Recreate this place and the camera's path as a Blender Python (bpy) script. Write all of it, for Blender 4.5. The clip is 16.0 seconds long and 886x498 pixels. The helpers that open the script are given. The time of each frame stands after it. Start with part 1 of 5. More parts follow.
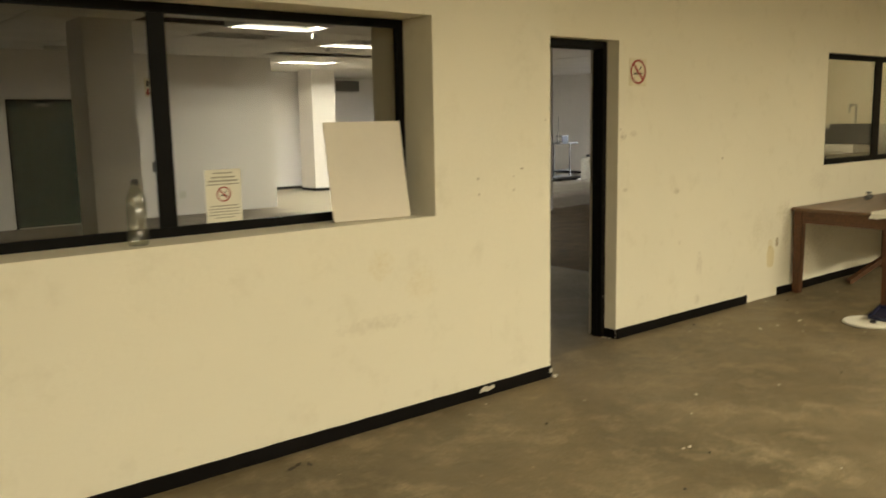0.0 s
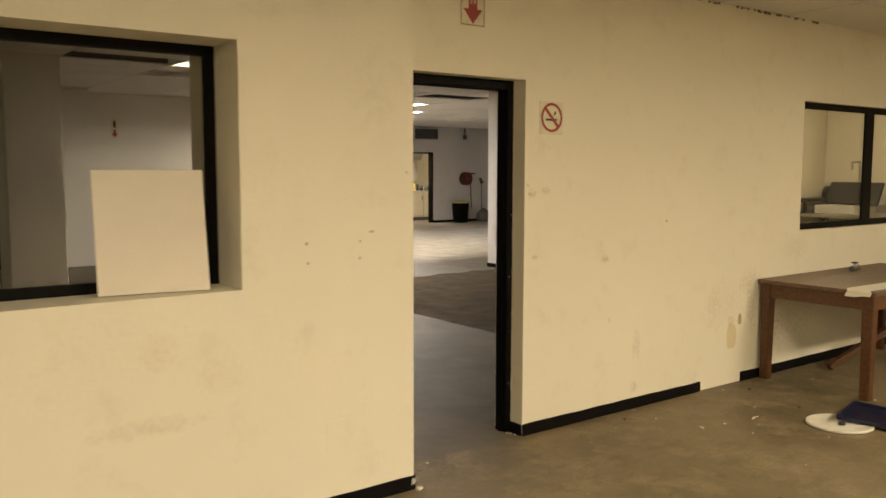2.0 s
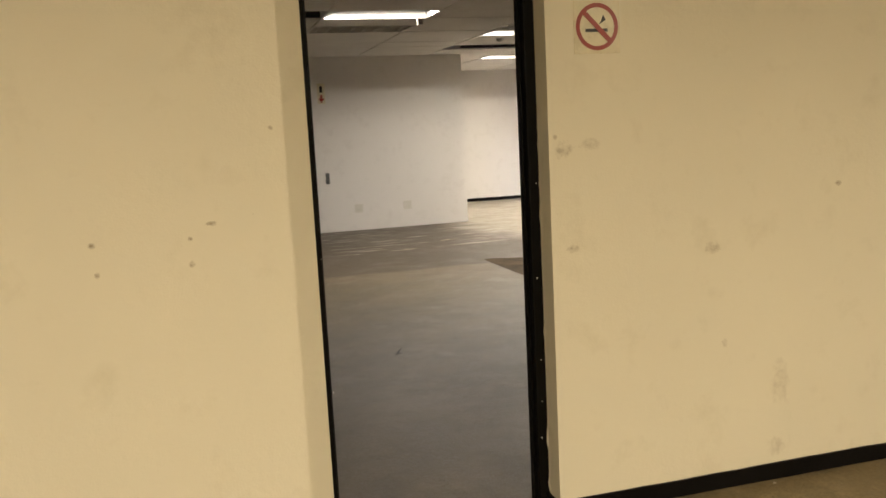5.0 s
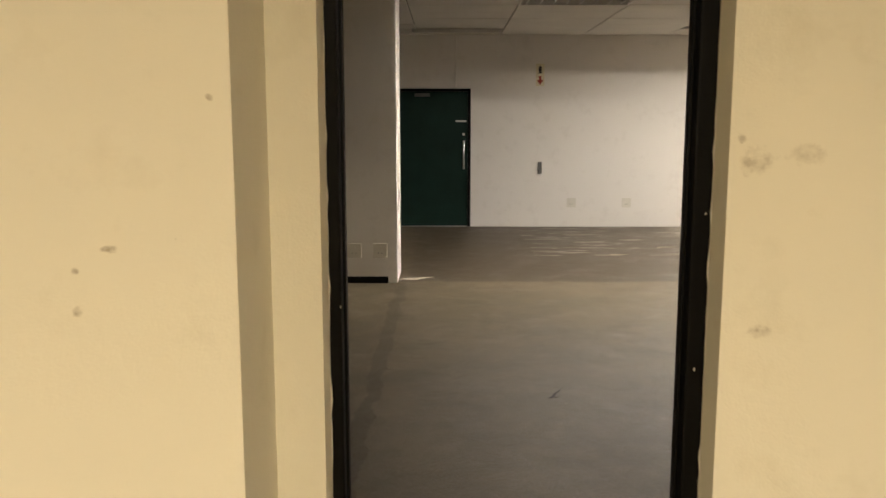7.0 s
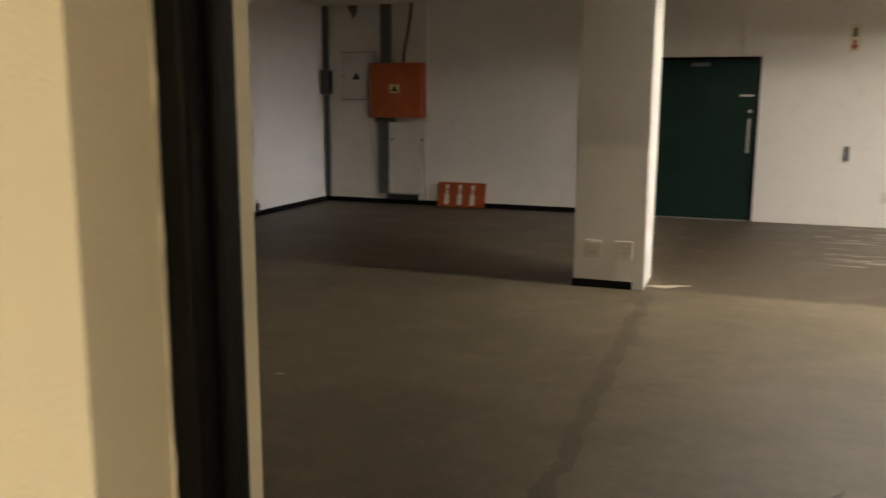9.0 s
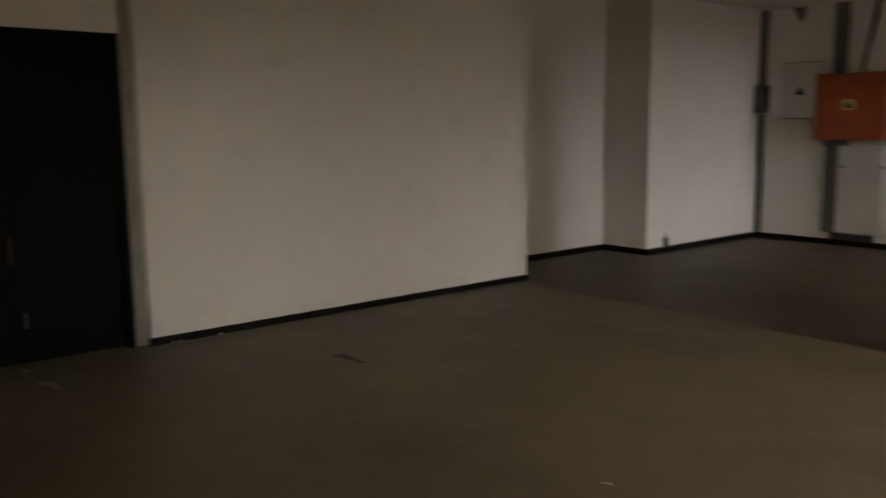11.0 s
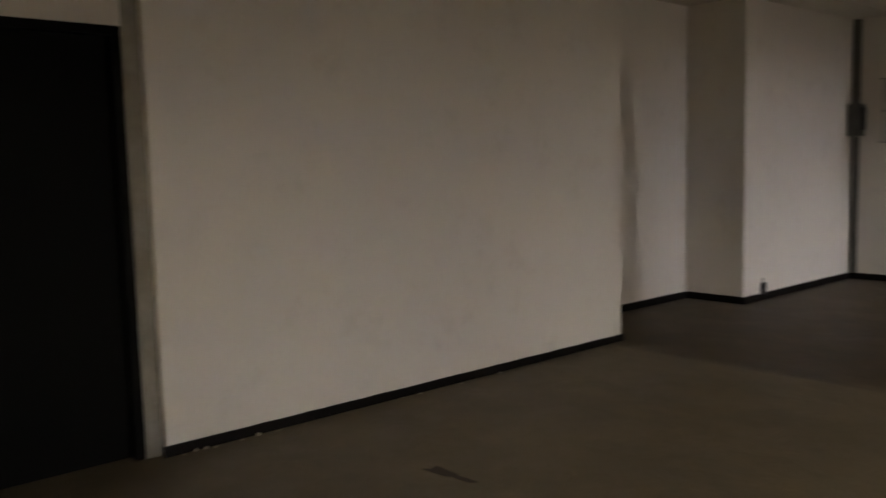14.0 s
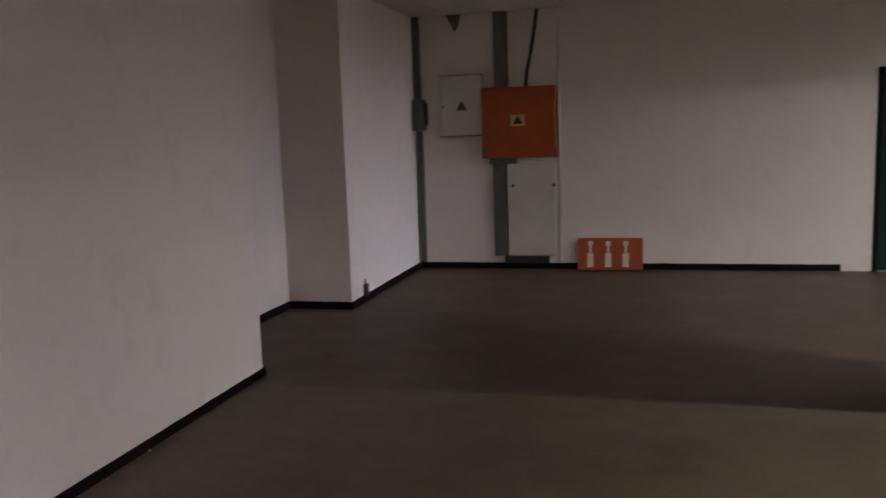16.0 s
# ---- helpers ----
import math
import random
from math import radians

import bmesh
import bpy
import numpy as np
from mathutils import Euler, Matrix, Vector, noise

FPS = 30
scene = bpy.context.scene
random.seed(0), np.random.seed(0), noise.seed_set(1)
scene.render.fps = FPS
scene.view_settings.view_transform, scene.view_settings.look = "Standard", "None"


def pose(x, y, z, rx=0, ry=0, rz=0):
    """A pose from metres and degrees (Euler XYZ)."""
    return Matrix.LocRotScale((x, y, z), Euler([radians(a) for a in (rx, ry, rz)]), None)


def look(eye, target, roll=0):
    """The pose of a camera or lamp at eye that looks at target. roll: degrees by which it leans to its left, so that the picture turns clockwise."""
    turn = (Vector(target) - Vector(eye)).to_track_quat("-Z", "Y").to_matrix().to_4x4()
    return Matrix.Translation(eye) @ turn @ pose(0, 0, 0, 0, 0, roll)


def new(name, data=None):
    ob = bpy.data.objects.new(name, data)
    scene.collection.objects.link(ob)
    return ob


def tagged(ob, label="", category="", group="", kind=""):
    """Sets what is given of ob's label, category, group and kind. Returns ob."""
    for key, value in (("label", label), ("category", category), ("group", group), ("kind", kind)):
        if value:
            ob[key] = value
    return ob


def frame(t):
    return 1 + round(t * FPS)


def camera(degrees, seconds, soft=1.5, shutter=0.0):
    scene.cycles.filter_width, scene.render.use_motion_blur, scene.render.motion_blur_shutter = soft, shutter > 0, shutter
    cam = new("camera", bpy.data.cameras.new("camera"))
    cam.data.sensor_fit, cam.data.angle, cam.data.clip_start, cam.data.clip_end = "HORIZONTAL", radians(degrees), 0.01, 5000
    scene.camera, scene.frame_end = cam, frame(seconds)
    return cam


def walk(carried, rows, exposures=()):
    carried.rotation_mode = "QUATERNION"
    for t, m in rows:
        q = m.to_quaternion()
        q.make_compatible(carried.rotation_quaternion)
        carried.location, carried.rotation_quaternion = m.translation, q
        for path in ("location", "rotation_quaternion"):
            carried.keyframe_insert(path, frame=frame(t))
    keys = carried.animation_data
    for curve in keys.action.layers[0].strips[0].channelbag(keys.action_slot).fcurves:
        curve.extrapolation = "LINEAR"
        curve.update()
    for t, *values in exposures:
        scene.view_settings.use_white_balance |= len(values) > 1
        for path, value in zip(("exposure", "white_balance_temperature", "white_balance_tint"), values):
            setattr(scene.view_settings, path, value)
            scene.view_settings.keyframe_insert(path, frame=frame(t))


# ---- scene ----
cam = camera(55.4, 16.0, shutter=0.5)
PATH = [
    (0, (-3.701, -3.799, 1.58), (-2.449, -2.269, 1.279), -1.1),
    (0.5, (-3.402, -3.867, 1.579), (-2.13, -2.341, 1.346), -0.2),
    (1, (-3.09, -3.778, 1.572), (-1.833, -2.236, 1.373), -0.6),
    (1.5, (-2.737, -3.734, 1.574), (-1.498, -2.176, 1.389), -0.7),
    (2, (-2.336, -3.651, 1.591), (-1.14, -2.059, 1.401), 0.1),
    (2.5, (-1.944, -3.514, 1.566), (-0.759, -1.915, 1.375), -0.6),
    (3, (-1.615, -3.441, 1.578), (-0.531, -1.773, 1.37), -1.4),
    (3.5, (-1.286, -3.318, 1.55), (-0.386, -1.549, 1.3), 0.1),
    (3.7, (-1.15, -3.235, 1.534), (-0.298, -1.445, 1.273), 0.2),
    (5.8, (0.049, -2.553, 1.535), (0.351, -0.596, 1.255), -1.2),
    (6, (0.083, -2.403, 1.527), (0.317, -0.438, 1.233), 0.1),
    (6.5, (0.275, -2.156, 1.534), (0.338, -0.179, 1.24), 0.2),
    (7, (0.392, -1.839, 1.526), (0.38, 0.14, 1.232), 0.0),
    (7.5, (0.491, -1.565, 1.516), (0.354, 0.408, 1.22), -0.6),
    (8, (0.62, -1.289, 1.504), (0.315, 0.664, 1.196), 0.1),
    (8.2, (0.645, -1.172, 1.524), (0.29, 0.77, 1.205), 0.4),
    (10.3, (0.415, 0.498, 1.373), (-0.788, 2.062, 1.047), -2.2),
    (10.5, (0.39, 0.57, 1.37), (-0.874, 2.087, 1.055), -2.5),
    (11, (0.312, 0.765, 1.438), (-1.194, 2.049, 1.149), -0.5),
    (11.5, (0.242, 0.879, 1.397), (-1.503, 1.81, 1.097), 1.5),
    (12, (0.085, 0.979, 1.409), (-1.744, 1.729, 1.105), 1.2),
    (12.5, (-0.184, 1.045, 1.408), (-2.051, 1.716, 1.157), 0.9),
    (13, (-0.569, 1.117, 1.375), (-2.449, 1.762, 1.153), 0.6),
    (13.5, (-0.948, 1.175, 1.362), (-2.701, 2.116, 1.156), 0.6),
    (14, (-1.269, 1.246, 1.375), (-2.762, 2.561, 1.173), -1.4),
    (14.5, (-1.438, 1.253, 1.443), (-2.741, 2.757, 1.243), -3.2),
    (15, (-1.864, 1.255, 1.511), (-2.938, 2.926, 1.281), -2.3),
    (15.2, (-2.011, 1.278, 1.538), (-2.96, 3.02, 1.286), -2.5),
    (15.5, (-2.217, 1.355, 1.573), (-2.972, 3.185, 1.287), -2.7),
    (16, (-2.614, 1.508, 1.559), (-3.106, 3.426, 1.28), -1.9),
]
EXPOSURES = [
    (0.0, -0.05, 6100, 2), (0.6, 0.05, 6500, 10), (6.0, -0.17, 6500, 10), (7.0, 0.15, 6500, 10), (8.0, 0.33, 6500, 9),
    (10.3, 0.34, 6450, 9), (13.0, 0.32, 6550, 8), (14.2, 0.38, 6450, 11), (15.2, 0.43, 5950, 17), (16.0, 0.50, 5850, 19),
]
walk(cam, [(t, look(*p)) for t, *p in PATH], EXPOSURES)

# ---- world and daylight ----
world = bpy.data.worlds.new("sky")
scene.world = world
world.use_nodes = True
sky = world.node_tree.nodes.new("ShaderNodeTexSky")
sky.sky_type, sky.sun_disc = "NISHITA", False
sky.sun_elevation, sky.sun_rotation = radians(48), radians(200)
world.node_tree.links.new(sky.outputs[0], world.node_tree.nodes["Background"].inputs[0])
world.node_tree.nodes["Background"].inputs[1].default_value = 0.1

# plan: x along the partition, y through it, z up
Y_NEAR = -0.300          # face of the thick part of the partition
X_STEP = 0.001           # where the thick part ends
Y_BACK = 0.25            # its other face
X_L, X_NOOK, X_PIL, X_REC = -5.125, -5.855, -5.25, -5.74
Y_F = 10.735
X_FE = 4.1               # where the far wall ends
Y_FAR1, Y_FAR2 = 14.5, 16.4
X_E = 14.8
Z_A, Z_B = 2.745, 2.80


def area_lamp(name, m, sx, sy, watts, color, spread=180):
    data = bpy.data.lights.new(name, "AREA")
    data.shape, data.size, data.size_y = "RECTANGLE", sx, sy
    data.energy, data.color, data.spread = watts, color, radians(spread)
    ob = new(name, data)
    ob.matrix_world = m
    return ob


# the sky over the roofs in the east, which shines in through the openings of the outer wall
DAY = (0.95, 0.92, 1.0)
WIN_E = ((4.25, 4.85), (10.2, 11.4))
area_lamp("skylight_east", look((74.0, -46.0, 16.5), (13.0, -46.0, 16.5)), 128, 29, 1.5e6, DAY)

WARM = (1.0, 0.83, 0.575)
COOL = (1.0, 0.90, 0.77)
A_LAMPS = ((-3.1, -4.5), (0.5, -4.5), (4.1, -4.5))
A_WATTS = 182
B_WATTS = 98


# ---- materials ----
def material(name):
    m = bpy.data.materials.new(name)
    m.use_nodes = True
    return m, m.node_tree, m.node_tree.nodes["Principled BSDF"]


def put(tree, kind, **values):
    n = tree.nodes.new(kind)
    for k, v in values.items():
        n.inputs[k.replace("_", " ")].default_value = v
    return n


def noise_node(tree, vec, scale, detail=4.0, rough=0.55):
    n = put(tree, "ShaderNodeTexNoise", Scale=scale, Detail=detail, Roughness=rough)
    tree.links.new(vec, n.inputs["Vector"])
    return n.outputs["Fac"]


def ramp(tree, fac, lo, hi, c0=(0, 0, 0, 1), c1=(1, 1, 1, 1)):
    r = tree.nodes.new("ShaderNodeValToRGB")
    r.color_ramp.elements[0].position, r.color_ramp.elements[1].position = lo, hi
    r.color_ramp.elements[0].color, r.color_ramp.elements[1].color = c0, c1
    tree.links.new(fac, r.inputs[0])
    return r.outputs[0]


def mix(tree, fac, a, b):
    n = tree.nodes.new("ShaderNodeMix")
    n.data_type = "RGBA"
    for sock, v in ((n.inputs[0], fac), (n.inputs[6], a), (n.inputs[7], b)):
        if isinstance(v, (int, float)):
            sock.default_value = v
        elif isinstance(v, tuple):
            sock.default_value = v if len(v) == 4 else (*v, 1)
        else:
            tree.links.new(v, sock)
    return n.outputs[2]


def calc(tree, op, a, b=0.0, c=None):
    n = tree.nodes.new("ShaderNodeMath")
    n.operation = op
    for i, v in enumerate((a, b, c)):
        if v is None:
            continue
        if isinstance(v, (int, float)):
            n.inputs[i].default_value = v
        else:
            tree.links.new(v, n.inputs[i])
    return n.outputs[0]


def place(tree):
    return tree.nodes.new("ShaderNodeNewGeometry").outputs["Position"]


def bump(tree, bsdf, height, strength=0.2, distance=0.01):
    b = put(tree, "ShaderNodeBump", Strength=strength, Distance=distance)
    tree.links.new(height, b.inputs["Height"])
    tree.links.new(b.outputs[0], bsdf.inputs["Normal"])


def surface(name, color, rough=0.6, metal=0.0, vary=0.15, scale=6.0, fine=90.0, relief=0.1, wear=None, wear_amount=0.62, spec=0.5):
    """Two scales of variation, fine relief, and optional worn spots in another colour."""
    m, t, b = material(name)
    p = place(t)
    big, small = noise_node(t, p, scale, 5), noise_node(t, p, fine, 3)
    dark = tuple(c * (1 - vary) for c in color)
    light = tuple(min(1, c * (1 + vary * 0.6)) for c in color)
    col = mix(t, ramp(t, big, 0.3, 0.7), dark, light)
    col = mix(t, calc(t, "MULTIPLY", small, 0.25), col, tuple(c * 0.75 for c in color))
    if wear:
        col = mix(t, ramp(t, noise_node(t, p, scale * 5, 6, 0.7), wear_amount, wear_amount + 0.03), col, wear)
    t.links.new(col, b.inputs["Base Color"])
    b.inputs["Metallic"].default_value = metal
    b.inputs["Specular IOR Level"].default_value = spec
    t.links.new(calc(t, "MULTIPLY_ADD", big, 0.25, rough - 0.12), b.inputs["Roughness"])
    bump(t, b, small, relief, 0.004)
    return m


def wall_paint(name, color, marks=(), grime=(0.42, 0.36, 0.22)):
    """Rolled matt paint with faint blotches and smudges; marks: (x, z, wide, high, strength, colour) on the partition's face."""
    m, t, b = material(name)
    p = place(t)
    big, mid, small = noise_node(t, p, 0.9, 4), noise_node(t, p, 5.0, 6, 0.65), noise_node(t, p, 160.0, 2)
    col = mix(t, ramp(t, big, 0.3, 0.75), tuple(c * 0.95 for c in color), color)
    col = mix(t, calc(t, "MULTIPLY", ramp(t, mid, 0.55, 0.78), 0.22), col, grime)
    col = mix(t, calc(t, "MULTIPLY", ramp(t, noise_node(t, p, 23.0, 4, 0.6), 0.755, 0.78), 0.4), col, (0.30, 0.26, 0.19))
    if marks:
        s = t.nodes.new("ShaderNodeSeparateXYZ")
        t.links.new(p, s.inputs[0])
        warp = calc(t, "MULTIPLY_ADD", noise_node(t, p, 38.0, 5, 0.65), 3.6, -1.6)
        broken = ramp(t, noise_node(t, p, 55.0, 5, 0.7), 0.3, 0.66)
        for x, z, wide, high, strength, tone in marks:
            dx = calc(t, "DIVIDE", calc(t, "SUBTRACT", s.outputs[0], x), wide)
            dz = calc(t, "DIVIDE", calc(t, "SUBTRACT", s.outputs[2], z), high)
            d = calc(t, "ADD", calc(t, "ADD", calc(t, "MULTIPLY", dx, dx), calc(t, "MULTIPLY", dz, dz)), warp)
            near = calc(t, "LESS_THAN", s.outputs[1], 0.2)
            col = mix(t, calc(t, "MULTIPLY", calc(t, "MULTIPLY", ramp(t, d, -0.1, 1.2, (1, 1, 1, 1), (0, 0, 0, 1)), calc(t, "MULTIPLY_ADD", broken, strength * 0.6, strength * 0.3)), near), col, tone)
        edge = calc(t, "MULTIPLY_ADD", noise_node(t, p, 26.0, 5, 0.65), 1.4, -0.7)
        for x, z, wide, high, strength, tone in STAINS:
            dx = calc(t, "ABSOLUTE", calc(t, "DIVIDE", calc(t, "SUBTRACT", s.outputs[0], x), wide))
            dz = calc(t, "ABSOLUTE", calc(t, "DIVIDE", calc(t, "SUBTRACT", s.outputs[2], z), high))
            d = calc(t, "ADD", calc(t, "ADD", calc(t, "POWER", dx, 3.0), calc(t, "POWER", dz, 3.0)), edge)
            col = mix(t, calc(t, "MULTIPLY", ramp(t, d, 0.75, 1.0, (1, 1, 1, 1), (0, 0, 0, 1)), calc(t, "MULTIPLY", calc(t, "LESS_THAN", s.outputs[1], 0.2), strength)), col, tone)
    t.links.new(col, b.inputs["Base Color"])
    b.inputs["Roughness"].default_value = 0.62
    b.inputs["Specular IOR Level"].default_value = 0.35
    bump(t, b, calc(t, "ADD", calc(t, "MULTIPLY", small, 0.5), noise_node(t, p, 34.0, 4)), 0.3, 0.005)
    return m


OCHRE, SMUDGE_SHADE = (0.50, 0.36, 0.10), (0.24, 0.17, 0.09)
MARKS = (
    # dark scuffs by the table leg, with its shadow painted into the wall colour
    (3.33, 0.60, 0.09, 0.26, 0.42, SMUDGE_SHADE), (3.62, 0.34, 0.16, 0.16, 0.35, SMUDGE_SHADE),
    (3.24, 0.74, 0.10, 0.10, 0.3, (0.42, 0.36, 0.16)), (2.85, 0.62, 0.10, 0.14, 0.2, (0.42, 0.36, 0.16)),
    (3.0, 0.6, 0.30, 0.22, 0.14, SMUDGE_SHADE), (3.85, 0.45, 0.42, 0.28, 0.42, SMUDGE_SHADE), (3.9, 0.98, 0.25, 0.12, 0.2, SMUDGE_SHADE),
    (2.299, 1.241, 0.018, 0.016, 1.0, SMUDGE_SHADE), (1.70, 1.02, 0.04, 0.03, 0.6, SMUDGE_SHADE), (1.06, 1.446, 0.05, 0.035, 0.55, SMUDGE_SHADE), (1.17, 1.46, 0.05, 0.03, 0.4, SMUDGE_SHADE),
    (1.086, 1.067, 0.03, 0.022, 0.7, SMUDGE_SHADE), (1.025, 1.495, 0.011, 0.012, 1.0, SMUDGE_SHADE), (2.02, 0.42, 0.05, 0.12, 0.3, SMUDGE_SHADE), (2.0, 0.14, 0.05, 0.05, 0.35, SMUDGE_SHADE),
    (-0.037, 1.573, 0.010, 0.008, 1.0, SMUDGE_SHADE), (-0.236, 1.296, 0.016, 0.010, 1.0, SMUDGE_SHADE), (-0.30, 1.18, 0.011, 0.013, 1.0, SMUDGE_SHADE), (-0.30, 1.255, 0.009, 0.008, 1.0, SMUDGE_SHADE),
    (-0.576, 1.256, 0.011, 0.010, 1.0, SMUDGE_SHADE), (-0.57, 1.17, 0.009, 0.013, 1.0, SMUDGE_SHADE), (-1.25, 0.85, 0.10, 0.10, 0.3, OCHRE), (-1.3, 0.55, 0.3, 0.05, 0.22, SMUDGE_SHADE),
    (-1.0, 0.72, 0.14, 0.10, 0.2, OCHRE), (1.75, 0.62, 0.02, 0.02, 0.6, SMUDGE_SHADE),
)
STAINS = ((3.085, 0.355, 0.062, 0.10, 0.5, (0.55, 0.43, 0.14)), (3.185, 0.475, 0.022, 0.045, 0.7, (0.24, 0.16, 0.05)), (3.075, 0.47, 0.04, 0.04, 0.25, (0.52, 0.40, 0.13)))
M_CREAM = wall_paint("cream_wall_paint", (0.80, 0.755, 0.62), MARKS)
M_WHITE = wall_paint("white_wall_paint", (0.76, 0.73, 0.69), (), (0.40, 0.36, 0.30))
M_CEIL = surface("ceiling_board", (0.70, 0.68, 0.62), 0.8, 0, 0.08, 1.5, 120, 0.25)
M_CEIL_B = surface("ceiling_tile", (0.66, 0.63, 0.58), 0.8, 0, 0.1, 1.2, 140, 0.3)
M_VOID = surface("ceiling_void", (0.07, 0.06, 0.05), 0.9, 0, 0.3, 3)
M_BLACK = surface("black_gloss_paint", (0.005, 0.0045, 0.004), 0.5, 0, 0.3, 9, 60, 0.35, (0.42, 0.38, 0.30), 0.72, 0.1)
M_BASE = surface("black_skirting_paint", (0.007, 0.006, 0.006), 0.5, 0, 0.3, 5, 60, 0.3, (0.5, 0.46, 0.38), 0.75, 0.08)
M_DDOOR = surface("black_door_paint", (0.004, 0.004, 0.004), 0.6, 0, 0.3, 3, 50, 0.2, spec=0.06)
M_GREEN = surface("dark_green_paint", (0.008, 0.026, 0.020), 0.5, 0, 0.25, 3, 70, 0.15, spec=0.15)
M_STEEL = surface("brushed_steel", (0.55, 0.54, 0.51), 0.32, 1.0, 0.12, 20, 200, 0.1)
M_GALV = surface("galvanised_trunking", (0.135, 0.135, 0.13), 0.5, 0.4, 0.2, 12, 90, 0.1)
M_ORANGE = surface("orange_enamel", (0.37, 0.072, 0.012), 0.5, 0, 0.2, 5, 80, 0.12, (0.16, 0.05, 0.02), 0.66)
M_ENCL = surface("grey_white_enamel", (0.60, 0.58, 0.54), 0.45, 0, 0.08, 5, 80, 0.1)
M_BOARD = surface("white_board", (0.74, 0.68, 0.58), 0.6, 0, 0.05, 4, 100, 0.1)
M_PAPER = surface("white_paper", (0.78, 0.75, 0.64), 0.7, 0, 0.06, 8, 100, 0.1)
M_PLATE = surface("sign_plate", (0.72, 0.66, 0.48), 0.28, 0, 0.08, 20, 100, 0.05)
M_RED = surface("sign_red", (0.30, 0.028, 0.018), 0.35, 0, 0.15, 20)
M_INK = surface("black_ink", (0.02, 0.018, 0.016), 0.5, 0, 0.2, 20)
M_GREYINK = surface("grey_ink", (0.22, 0.20, 0.17), 0.6, 0, 0.2, 20)
M_BLUE = surface("navy_plastic", (0.009, 0.011, 0.034), 0.35, 0, 0.25, 10, 120, 0.15)
M_LID = surface("white_plastic", (0.72, 0.70, 0.62), 0.4, 0, 0.12, 12, 90, 0.1, (0.35, 0.30, 0.2), 0.66)
M_DARKPL = surface("dark_plastic", (0.02, 0.02, 0.022), 0.45, 0, 0.3, 10)
M_SOCKET = surface("socket_plastic", (0.66, 0.63, 0.56), 0.4, 0, 0.06, 10)
M_YELLOW = surface("warning_yellow", (0.62, 0.52, 0.18), 0.45, 0, 0.1, 20)
M_CUP = surface("cream_laminate", (0.74, 0.70, 0.58), 0.45, 0, 0.05, 5)
M_RUBBLE = surface("plaster_crumbs", (0.62, 0.58, 0.48), 0.9, 0, 0.2, 40)


def wood(name, color):
    m, t, b = material(name)
    tc = t.nodes.new("ShaderNodeTexCoord")
    mp = put(t, "ShaderNodeMapping", Scale=(2.0, 30.0, 30.0))
    t.links.new(tc.outputs["Object"], mp.inputs["Vector"])
    grain = noise_node(t, mp.outputs[0], 1.6, 6, 0.6)
    col = mix(t, ramp(t, grain, 0.3, 0.7), tuple(c * 0.55 for c in color), tuple(c * 1.25 for c in color))
    col = mix(t, ramp(t, noise_node(t, place(t), 9, 5, 0.7), 0.56, 0.72), col, tuple(c * 0.45 for c in color))
    t.links.new(col, b.inputs["Base Color"])
    b.inputs["Roughness"].default_value = 0.42
    bump(t, b, grain, 0.15, 0.003)
    return m


M_WOOD = wood("stained_hardwood", (0.098, 0.040, 0.016))
M_TOP = wood("worn_table_top", (0.15, 0.085, 0.045))


